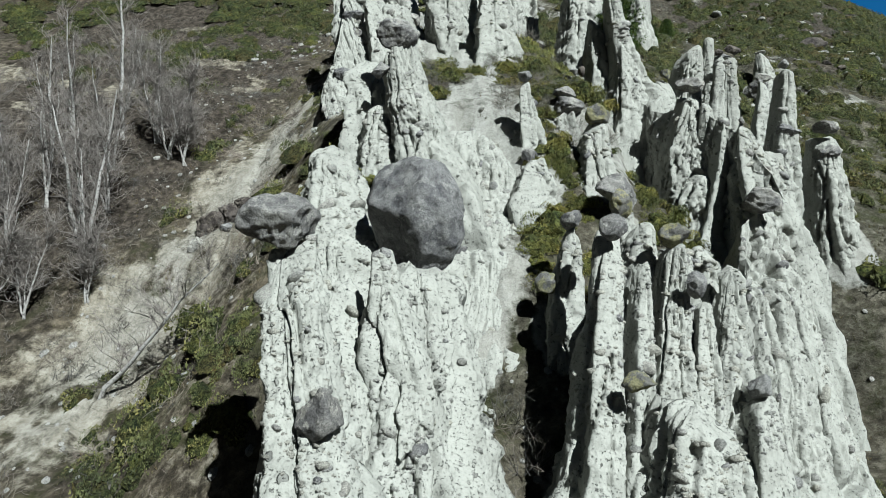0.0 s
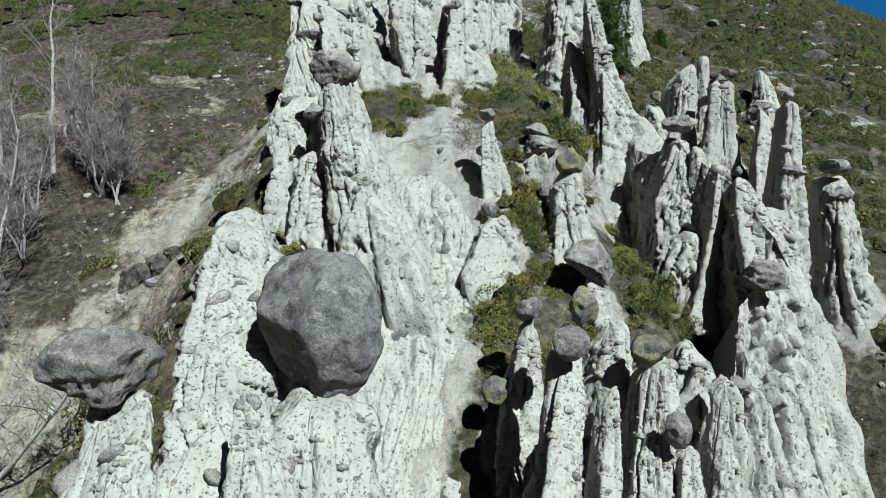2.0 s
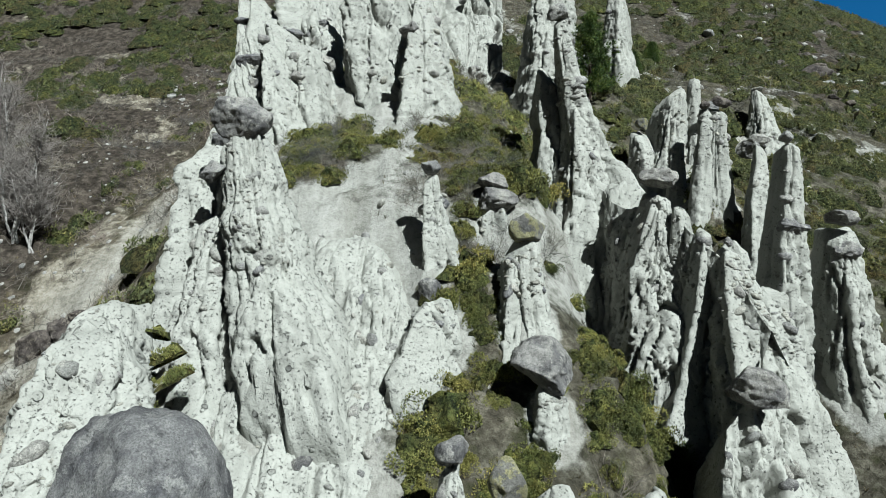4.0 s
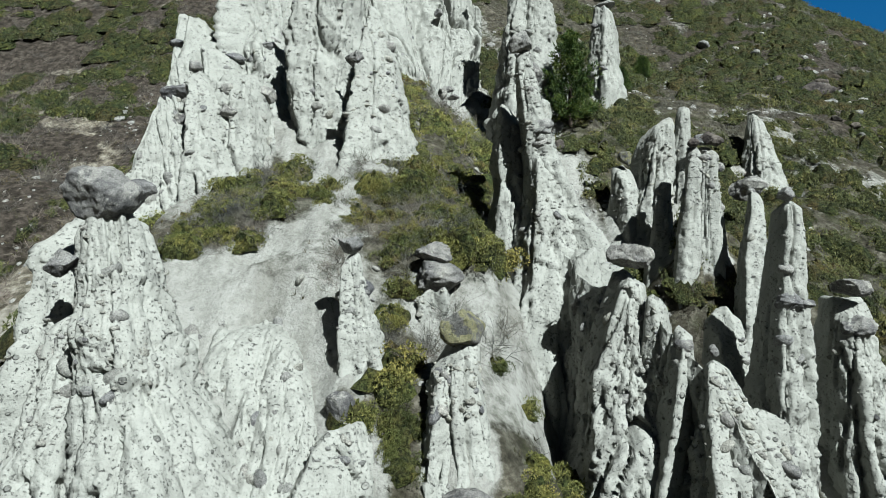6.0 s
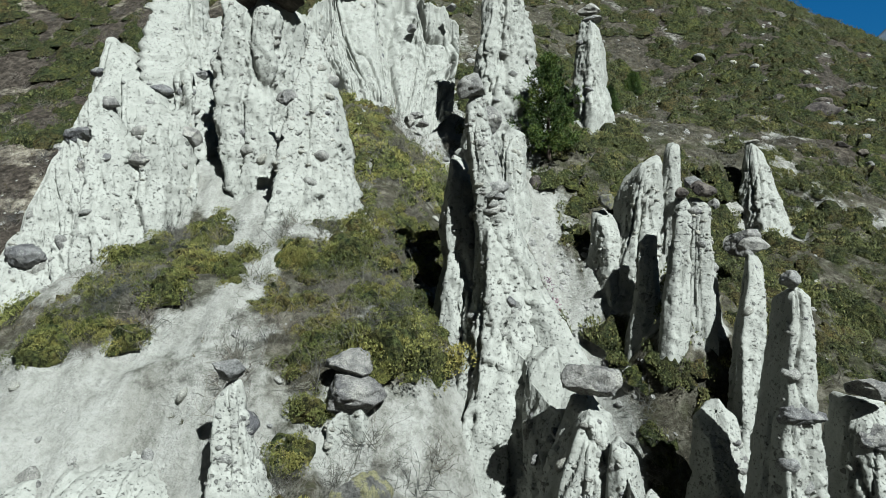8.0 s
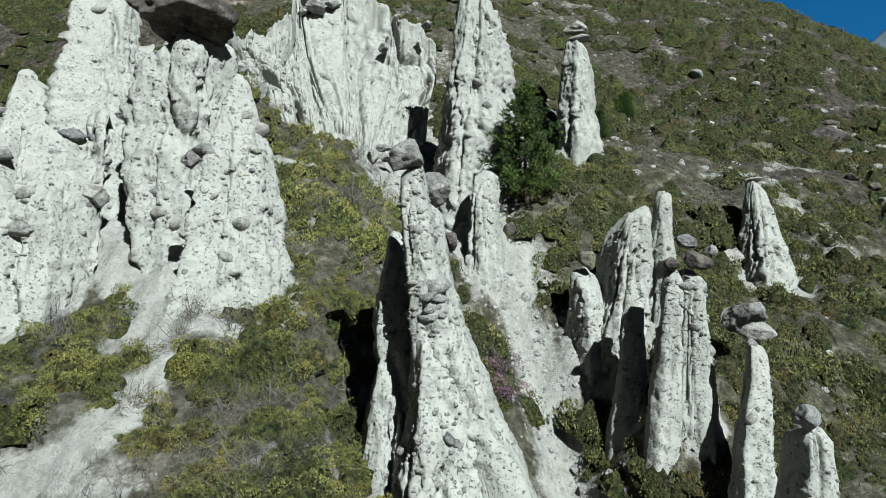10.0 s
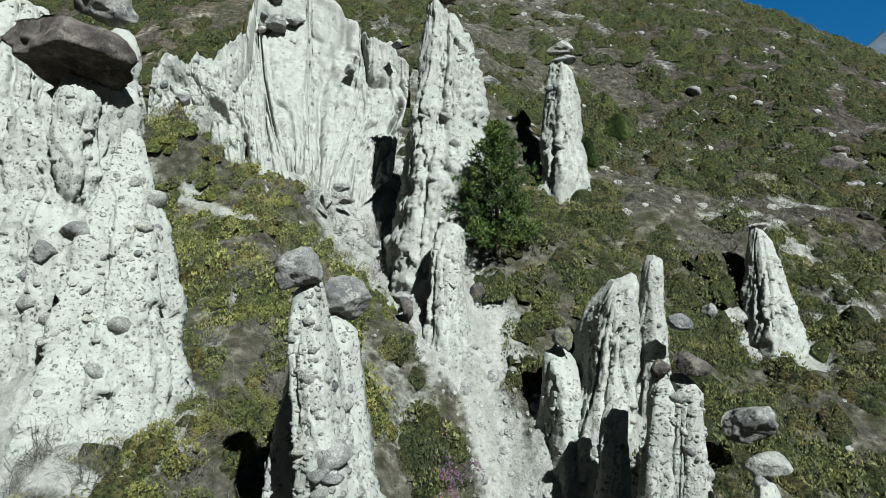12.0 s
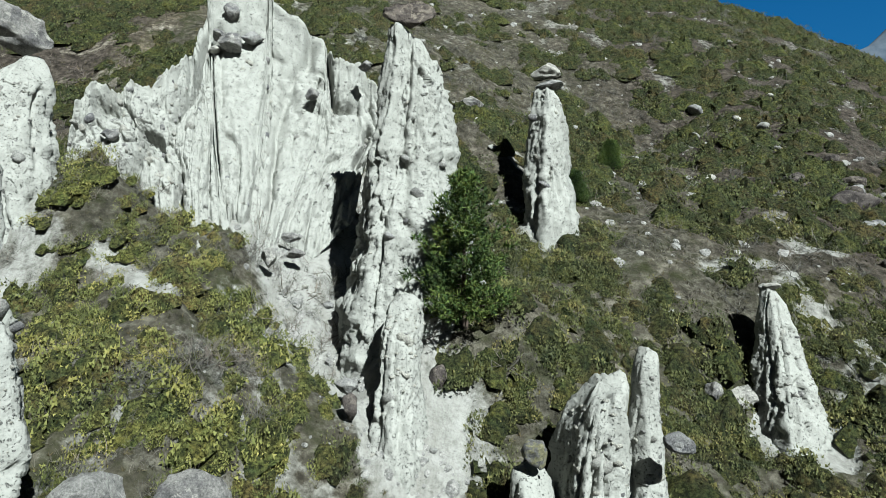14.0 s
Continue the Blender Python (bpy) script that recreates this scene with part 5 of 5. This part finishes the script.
def greenness(x, y):
    n = layers(x * 0.28, y * 0.34, 9.0, 4, 41.0)
    wide = layers(x * 0.11, y * 0.15, 19.0, 3, 47.0)
    g = 0.52 + 0.16 * ease(8, 12, x) * ease(33, 38, y) * (1 - ease(60, 75, y)) + 0.16 * ease(17, 25, x) + 2.2 * n + 1.3 * wide
    g = g * (1 - 0.8 * (1 - ease(-9, -3.5, x)) * (1 - ease(44, 54, y)))
    mound = np.exp(-((x - 1.5) / 4.2) ** 2 - ((y - 39) / 6.5) ** 2) + np.exp(-((x - 4.5) / 2.6) ** 2 - ((y - 28.3) / 2.2) ** 2) + np.exp(-((x + 1.8) / 1.9) ** 2 - ((y - 28.0) / 1.9) ** 2)
    mound = mound + 1.1 * np.exp(-((x - 8.6) / 1.4) ** 2 - ((y - 34.2) / 2.4) ** 2) + 0.9 * np.exp(-((x - 14.5) / 3.4) ** 2 - ((y - 43.5) / 3.2) ** 2)
    low = np.exp(-((x - 4.2) / 1.6) ** 2 - ((y - 18.2) / 1.7) ** 2) + np.exp(-((x - 7.0) / 1.3) ** 2 - ((y - 19.3) / 2.5) ** 2)
    bank = np.exp(-((x + 8.5) / 2.0) ** 2 - ((y - 17.5) / 2.2) ** 2) + np.exp(-((x + 4.6) / 1.3) ** 2 - ((y - 23.5) / 2.8) ** 2)
    g = np.maximum(g, 1.05 * np.maximum(np.maximum(mound, low), 0.9 * bank) + 0.5 * n)
    return np.maximum(np.clip(g, 0, 1) * (1 - ease(0.45, 0.8, bareness(x, y))), mats(x, y))


def joined(name, label, category, kinds, xs, ys, sizes, material, rng, squash=0.9, sink=0.04, second=None):
    """Many plants in one mesh."""
    zs = ground_z(xs, ys)
    vs, fs, ws, at = [], [], [], 0
    slope = 0.55
    for k in range(len(xs)):
        v, f, *w_ = kinds[rng.randint(len(kinds))]
        ws.append(w_[0] if w_ else np.zeros(len(f), int))
        a = rng.rand() * 6.283
        c_, s_ = math.cos(a), math.sin(a)
        w = v * sizes[k]
        w = np.stack([w[:, 0] * c_ - w[:, 1] * s_, w[:, 0] * s_ + w[:, 1] * c_, w[:, 2] * squash], 1)
        w[:, 2] += w[:, 1] * slope
        vs.append(w + np.array([xs[k], ys[k], zs[k] - sink]))
        fs.append(f + at)
        at += len(v)
    me = mesh_of(name, np.concatenate(vs), np.concatenate(fs), material, False, second, np.concatenate(ws))
    return tagged(new(name, me), label, category, kind="stuff")


rng = np.random.RandomState(5)
cand = 9000
bx, by = rng.uniform(-12, 27, cand), rng.uniform(11, 50, cand)
keep = (rng.rand(cand) < greenness(bx, by) * 0.62) & clear_of_spires(bx, by)
bx, by = bx[keep], by[keep]
bs = rng.uniform(0.24, 0.6, len(bx)) * (1 + 0.7 * (rng.rand(len(bx)) < 0.22))
# the shrubs of the crest, each for itself
own = np.flatnonzero((bx > -3) & (bx < 7.8) & (by > 15.5) & (by < 33))
own = own[np.argsort(by[own])][:295]
JUNIPERS = []
LEDGE = ((-2.35, 18.9, 15.85, 0.55), (-2.0, 18.5, 15.55, 0.5), (-2.6, 18.3, 15.4, 0.5), (-2.2, 17.9, 15.0, 0.45), (-2.75, 19.4, 16.3, 0.4))
for k in range(6):
    v, f, w = juniper_mesh(200 + k, 1300, 0.058, 2, 0.30)
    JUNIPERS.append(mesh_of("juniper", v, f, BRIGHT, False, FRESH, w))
bz = ground_z(bx, by)
for i in own:
    ob = tagged(new("juniper_shrub", JUNIPERS[rng.randint(6)]), "low olive green juniper shrub on the crest", "shrub", "junipers on the crest")
    ob.matrix_world = pose(bx[i], by[i], bz[i] - 0.04, 27, 0, 0) @ pose(0, 0, 0, 0, 0, rng.rand() * 360) @ Matrix.Diagonal((bs[i], bs[i], bs[i] * rng.uniform(0.8, 1.6), 1))
for x, y, z, s in LEDGE:
    ob = tagged(new("juniper_shrub", JUNIPERS[rng.randint(6)]), "olive green juniper shrub on a ledge beside the boulder", "shrub", "junipers on the crest")
    ob.matrix_world = pose(x, y, z, 27, 0, rng.rand() * 360) @ Matrix.Diagonal((s, s, s * 1.3, 1))
rest = np.setdiff1d(np.arange(len(bx)), own)
MIDS = [juniper_mesh(220 + k, 420, 0.082, 1, 0.34, 6, 12) for k in range(6)]
crest = rest[(bx[rest] > -3.5) & (bx[rest] < 8)]
rest = np.setdiff1d(rest, crest)
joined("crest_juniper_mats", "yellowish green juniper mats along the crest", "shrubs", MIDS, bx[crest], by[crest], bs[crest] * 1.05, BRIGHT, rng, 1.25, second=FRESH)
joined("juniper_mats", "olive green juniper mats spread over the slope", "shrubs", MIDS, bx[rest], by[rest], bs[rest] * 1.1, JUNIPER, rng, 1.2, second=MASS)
cand = 13000
fx, fy = rng.uniform(-40, 75, cand), rng.uniform(40, 104, cand)
keep = ((fx < -12) | (fx > 27) | (fy > 50)) & (np.abs(fx - 10) < (fy + 8) * 0.75) & (rng.rand(cand) < greenness(fx, fy) * 0.85) & clear_of_spires(fx, fy)
fx, fy = fx[keep], fy[keep]
FARS = [juniper_mesh(240 + k, 110, 0.085, 1, 0.42, 4, 11) for k in range(6)]
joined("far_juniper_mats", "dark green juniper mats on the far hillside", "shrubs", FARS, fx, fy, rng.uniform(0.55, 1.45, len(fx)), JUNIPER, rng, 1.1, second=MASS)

# dry grass and herbs between the shrubs
cand = 26000
hx, hy = rng.uniform(-20, 32, cand), rng.uniform(13, 70, cand)
keep = (rng.rand(cand) < 0.8 * (1 - 0.98 * ease(0.3, 0.65, bareness(hx, hy)))) & (np.abs(hx - 8) < (hy + 8) * 0.75) & clear_of_spires(hx, hy, 1.05)
hx, hy = hx[keep], hy[keep]
hp = np.stack([hx, hy, ground_z(hx, hy) - 0.02], 1)
v, f = tufts(hp, np.tile(np.array([0, -0.1, 0.8]), (len(hp), 1)), 0.15, 8, rng, 0.5, 0.06)
tagged(new("dry_grass", mesh_of("dry_grass", v, f, STRAW, False)), "dry straw coloured grass tufts between the shrubs", "grass", kind="stuff")

# leafless shrubs
cand = 4200
sx, sy = np.where(rng.rand(cand) < 0.6, rng.uniform(-30, -6, cand), rng.uniform(-8, 30, cand)), rng.uniform(13, 62, cand)
wild = np.clip(0.16 + 0.5 * layers(sx * 0.3, sy * 0.3, 3.0, 3, 51.0) + 0.6 * (1 - ease(-8, -5, sx)) * ease(15, 22, sy) - 0.2 * np.exp(-((sx - band_x(sy)) / 1.6) ** 2), 0, 0.8)
keep = (rng.rand(cand) < wild * (1 - 0.97 * ease(0.35, 0.75, bareness(sx, sy)) * (sx > -5))) & clear_of_spires(sx, sy)
sx, sy = sx[keep], sy[keep]
SHRUBS = [shrub_mesh(300 + k, 14, 0.018, 1, 3) for k in range(5)]
joined("bare_shrubs", "grey leafless shrubs scattered over the slope", "shrubs", SHRUBS, sx, sy, rng.uniform(0.45, 1.05, len(sx)) * np.where(sx < -5, 0.85, 0.55), TWIG, rng, 0.8)
DENSE = [shrub_mesh(310 + k, 44, 0.012, 1, 3) for k in range(4)]
qx, qy = rng.uniform(-3, 7, 110), rng.uniform(33, 46.5, 110)
qx, qy = np.concatenate([qx, rng.uniform(9, 13, 40), rng.uniform(2, 6.5, 95), rng.uniform(-2.4, 0.4, 46)]), np.concatenate([qy, rng.uniform(22, 31, 40), rng.uniform(23, 32, 95), rng.uniform(25.4, 31, 46)])
free = clear_of_spires(qx, qy)
joined("grey_thicket", "dense grey leafless shrubs between the junipers", "shrubs", DENSE, qx[free], qy[free], rng.uniform(0.4, 0.8, free.sum()), TWIG, rng, 0.75)
COARSE = [shrub_mesh(330 + k, 11, 0.03, 1, 2) for k in range(4)]
wx, wy = rng.uniform(4, 60, 5000), rng.uniform(40, 95, 5000)
free = clear_of_spires(wx, wy) & (np.abs(wx - 10) < (wy + 8) * 0.75) & (rng.rand(5000) < 0.7 - 0.5 * greenness(wx, wy))
joined("grey_brush", "grey leafless brush between the junipers of the far hillside", "shrubs", COARSE, wx[free], wy[free], rng.uniform(0.45, 0.9, free.sum()), TWIG, rng, 0.7)
THICK = [mesh_of("bare_shrub", *shrub_mesh(320 + k, 60, 0.010, 1, 4), TWIG, False) for k in range(4)]
for x, y, s in ((1.6, 14.2, 1.1), (1.9, 13.2, 1.2), (1.4, 12.3, 1.0), (2.1, 12.0, 0.9), (6.6, 18.0, 1.1), (7.2, 17.0, 1.0), (3.6, 23.0, 0.8), (4.0, 22.6, 0.7), (3.4, 17.3, 0.9), (4.0, 16.9, 0.8), (10.3, 24.5, 1.0), (11.0, 26.5, 1.1), (10.6, 28.0, 1.0), (5.2, 33.8, 1.0), (6.2, 36.8, 0.9), (4.6, 36.2, 1.2), (-1.6, 13.0, 0.6), (-1.4, 12.3, 0.6), (6.6, 45.0, 0.8), (0.5, 44.6, 1.0), (-0.9, 42.9, 1.0), (-0.3, 42.8, 0.9), (5.0, 37.4, 1.1), (4.7, 36.4, 1.1), (5.3, 38.2, 0.9), (9.6, 31.6, 0.8), (12.2, 28.0, 1.1), (13.0, 28.6, 1.2), (11.6, 27.2, 1.0), (12.4, 29.4, 1.0), (13.6, 29.6, 0.9)):
    ob = tagged(new("bare_shrub", THICK[rng.randint(4)]), "grey leafless shrub with fine twigs on the slope", "shrub", "leafless shrubs")
    ob.matrix_world = pose(x, y, level(x, y) - 0.1, 20, 0, rng.rand() * 360) @ Matrix.Diagonal((s, s, s, 1))


def blossom_shrub(x, y, s):
    ob = tagged(new("flowering_shrub"), "leafless shrub covered in pink blossom", "shrub")
    ob.matrix_world = pose(x, y, level(x, y) - 0.05, 15, 0, 40) @ Matrix.Diagonal((s, s, s, 1))
    part("twigwork", THICK[0], ob)
    r = np.random.RandomState(9)
    p, nrm = mat_cloud(r, 420, 1.0, 0.75)
    p[:, 2] += 0.15
    part("blossom", mesh_of("blossom", *tufts(p, nrm, 0.06, 3, r, 1.2, 0.5), BLOSSOM, False), ob, "pale pink blossom")


blossom_shrub(9.3, 34.3, 0.75)
blossom_shrub(9.5, 33.3, 0.65)
blossom_shrub(8.8, 34.9, 0.5)


def tube(pts, radii, sides=6):
    """A tapered round branch through pts."""
    pts = np.asarray(pts, float)
    t_ = np.gradient(pts, axis=0)
    t_ /= np.linalg.norm(t_, axis=1)[:, None]
    ref = np.cross(t_, np.array([0.31, 0.95, 0.05]))
    ref /= np.linalg.norm(ref, axis=1)[:, None]
    oth = np.cross(t_, ref)
    a = np.arange(sides) / sides * 2 * math.pi
    v = pts[:, None] + np.asarray(radii)[:, None, None] * (ref[:, None] * np.cos(a)[None, :, None] + oth[:, None] * np.sin(a)[None, :, None])
    return v.reshape(-1, 3), grid_faces(sides, len(pts), True)


def merged(pieces):
    vs, fs, at = [], [], 0
    for v, f in pieces:
        vs.append(v)
        fs.append(f + at)
        at += len(v)
    return np.concatenate(vs), np.concatenate(fs)


def pine(label, x, y, z, high, wide, seed):
    ob = tagged(new("pine_tree"), label, "pine tree")
    ob.location = (x, y, z)
    r = np.random.RandomState(seed)
    zz = np.linspace(-0.3, high, 14)
    part("trunk", mesh_of("trunk", *tube(np.stack([0.04 * r.randn(14), 0.04 * r.randn(14), zz], 1), np.linspace(0.11, 0.012, 14) * high / 4.5, 8), TRUNK), ob)
    limbs, cen, nrm = [], [], []
    count = 105
    for k in range(count):
        f = (k + 0.5) / count
        h = high * (0.07 + 0.91 * f)
        ln = wide * (1 - f) ** 0.72 * (0.6 + 0.6 * r.rand()) + 0.10
        a = k * 2.4 + r.rand()
        n_ = 7
        s = np.linspace(0, 1, n_)
        rise = 0.12 + 0.35 * f
        px, py = np.cos(a) * ln * s, np.sin(a) * ln * s
        pz = h + ln * (rise * s + 0.25 * s * s * (0.3 + f)) - 0.12 * ln * np.sin(s * 3.1)
        pts = np.stack([px, py, pz], 1) + 0.02 * r.randn(n_, 3)
        limbs.append(tube(pts, np.linspace(0.018, 0.004, n_), 3))
        m = int(8 + 34 * ln / wide)
        u = 0.25 + 0.78 * r.rand(m) ** 0.7
        q = np.stack([np.interp(u, s, pts[:, j]) for j in range(3)], 1) + r.randn(m, 3) * np.array([0.10, 0.10, 0.05]) * (0.5 + ln / wide)
        cen.append(q)
        nrm.append(np.tile(np.array([math.cos(a) * 0.7, math.sin(a) * 0.7, 0.55]), (m, 1)))
    part("limbwork", mesh_of("limbs", *merged(limbs), TRUNK), ob)
    part("crown", mesh_of("crown", *tufts(np.concatenate(cen), np.concatenate(nrm), 0.15 * min(1, high / 3), 10, r, 0.75, 0.12), NEEDLE, False), ob, "dense dark green needles")
    return ob


pine("bushy dark green young pine beside the tallest spire", 11.2, 40.9, level(11.2, 40.9) - 0.05, 4.6, 1.5, 3)
pine("small dark green pine seedling in the gully", 8.4, 20.3, level(8.4, 20.3), 1.0, 0.4, 4)
pine("small dark green pine seedling on the hillside", 19.8, 57.0, level(19.8, 57.0), 1.6, 0.55, 5)
pine("small dark green pine seedling on the hillside", 16.8, 52.0, level(16.8, 52.0), 1.5, 0.5, 6)


def birch(label, x, y, z, high, seed, stems=1, lean=(0, 0), down=None):
    ob = tagged(new("birch_tree"), label, "birch tree", "bare birches on the slope")
    ob.location = (x, y, z)
    r = np.random.RandomState(seed)
    fine = []
    for st in range(stems):
        n_ = 12
        s = np.linspace(0, 1, n_)
        h = high * (1 if st == 0 else r.uniform(0.6, 0.9))
        way_ = np.array([lean[0] + (r.randn() * 0.16 if stems > 1 else 0), lean[1] + (r.randn() * 0.1 if stems > 1 else 0), 1.0]) if down is None else np.array(down, float)
        wob = np.cumsum(r.randn(n_, 3) * 0.045 * h / 6, 0) * np.array([1, 1, 0.2])
        pts = way_ * (h * s)[:, None] / (1 if down is None else np.linalg.norm(way_)) + wob
        pts[0] = (st * 0.12, 0, -0.3)
        part("trunk", mesh_of("trunk", *tube(pts, np.linspace(0.10, 0.022, n_) * h / 7, 7), BIRCH), ob)
        m = 22
        who = 0.18 + 0.8 * r.rand(m)
        b0 = np.stack([np.interp(who, s, pts[:, j]) for j in range(3)], 1)
        a = r.rand(m) * 6.283
        wy = np.stack([np.cos(a), np.sin(a), 0.9 + 1.2 * r.rand(m)], 1)
        v, f, p1 = strands(b0, wy, (0.38 * h * (1.08 - who) + 0.3) * (0.6 + 0.5 * r.rand(m)), np.full(m, 0.022), r, 6, 0.45)
        fine.append((v, f))
        q = m * 7
        w1, k1 = r.randint(m, size=q), r.randint(1, 7, size=q)
        v, f, p2 = strands(p1[w1, k1], wy[w1] + 0.8 * r.randn(q, 3), 0.3 + 0.6 * r.rand(q), np.full(q, 0.013), r, 4, 0.5)
        fine.append((v, f))
        q2 = q * 2
        w2, k2 = r.randint(q, size=q2), r.randint(1, 5, size=q2)
        v, f, _ = strands(p2[w2, k2], r.randn(q2, 3) + np.array([0, 0, 0.4]), 0.15 + 0.3 * r.rand(q2), np.full(q2, 0.009), r, 3, 0.5)
        fine.append((v, f))
    part("branchwork", mesh_of("branchwork", *merged(fine), BRANCH, False), ob, "fine pale leafless branches")
    return ob


LEAFLESS = "leafless white-barked birch on the dry slope"
STANDS = [(-13.9, 24.7, 6.6, 1, 3, (0.02, 0)), (-15.3, 26.5, 6.2, 2, 2, (-0.06, 0)), (-16.4, 32.6, 8.4, 3, 1, (0.03, 0)), (-14.4, 32.0, 5.2, 4, 4, (0.05, 0)), (-18.6, 30.0, 6.0, 5, 2, (0, 0)), (-17.2, 27.4, 5.0, 6, 2, (0.1, 0)), (-16.8, 22.5, 4.0, 7, 2, (0.2, 0))]
STANDS += [(-13.3, 30.8, 4.6, 11, 4, (0.08, 0)), (-12.4, 30.4, 3.6, 12, 3, (0.12, 0)), (-18.0, 26.0, 4.8, 13, 4, (0.05, 0)), (-15.4, 23.0, 3.6, 14, 3, (0.1, 0)), (-13.4, 23.6, 3.2, 15, 3, (0.15, 0)), (-15.8, 30.2, 5.0, 16, 3, (-0.08, 0)), (-19.5, 33.5, 6.0, 17, 3, (0.05, 0)), (-17.6, 35.5, 5.0, 18, 3, (0.0, 0)), (-20.5, 28.5, 5.0, 19, 3, (0.1, 0)), (-14.6, 27.6, 4.2, 20, 3, (-0.1, 0))]
for x, y, h, seed, stems, lean in STANDS:
    birch(LEAFLESS, x, y, level(x, y), h, seed, stems, lean)
birch("fallen bare birch leaning up the dry slope", -11.2, 20.2, level(-11.2, 20.2), 6.2, 8, 1, (0, 0), (3.5, -0.6, 3.6))


# ---- scree and loose stones ----
cand = 5200
tx, ty = rng.uniform(-14, 26, cand), rng.uniform(12, 56, cand)
cx = chute_x(ty)
want = 0.16 + 0.8 * np.exp(-((tx - cx) / 1.1) ** 2) * ease(22, 27, ty) * (1 - ease(46, 49, ty)) + 0.35 * (1 - ease(-6, -4, tx))
keep = (rng.rand(cand) < want) & clear_of_spires(tx, ty, 0.8)
tx, ty = tx[keep], ty[keep]
extra = 620
ey = rng.uniform(28, 45, extra)
tx, ty = np.concatenate([tx, chute_x(ey) + rng.randn(extra) * 0.8, rng.uniform(6, 50, 420)]), np.concatenate([ty, ey, rng.uniform(46, 85, 420)])
LUMPS = []
for me in (PEBBLES[0], PEBBLES[1]):
    LUMPS.append((np.array([w.co[:] for w in me.vertices]), np.array([p.vertices[:] for p in me.polygons])))
joined("scree_stones", "grey stones and pebbles strewn over the slope", "stones", LUMPS, tx, ty, np.clip(np.where(ty > 46, 0.3, 0.13) * np.exp(0.5 * rng.randn(len(tx))), 0.05, 0.8), DUST, rng, 0.7, 0.0)

# cobbles lying on the pale slope, each for itself
for k in range(110):
    x, y = rng.uniform(-3.2, 3.6), rng.uniform(15.5, 25)
    if k > 50:
        x, y = rng.uniform(5.5, 11.5), rng.uniform(33, 45)
    if not clear_of_spires(np.array([x]), np.array([y]), 0.8)[0]:
        continue
    d = float(np.clip(0.17 * np.exp(0.5 * rng.randn()), 0.08, 0.5))
    ob = tagged(new("cobble", COBBLES[rng.randint(len(COBBLES))]), "rounded grey stone lying on the pale slope", "stone", "loose stones on the slope")
    ob.matrix_world = pose(x, y, level(x, y) + 0.12 * d, rng.rand() * 40 + 10, rng.rand() * 40 - 20, rng.rand() * 360) @ Matrix.Diagonal((d * 1.2, d, d * 0.85, 1))

OUTCROP = [rock_mesh("outcrop_rock", RUST if k else GREY, 90 + k, 3, 8, 0.25) for k in range(4)]
# stones of the dark outcrop and the open hillside
for k in range(46):
    if k < 30:
        x, y = rng.uniform(27, 37), rng.uniform(44, 57)
    else:
        x, y = rng.uniform(13, 40), rng.uniform(50, 80)
    d = float(np.clip(0.7 * np.exp(0.45 * rng.randn()), 0.3, 1.7)) * (1.0 if k < 30 else 0.7)
    ob = tagged(new("boulder", OUTCROP[rng.randint(4)] if k < 30 else COBBLES[rng.randint(6)]), "dark grey boulder of the broken outcrop" if k < 30 else "grey boulder lying among the junipers", "boulder", "boulders on the open hillside")
    ob.matrix_world = pose(x, y, level(x, y) + 0.1 * d, rng.rand() * 40 + 10, rng.rand() * 40 - 20, rng.rand() * 360) @ Matrix.Diagonal((d * 1.4, d, d * 0.8, 1))
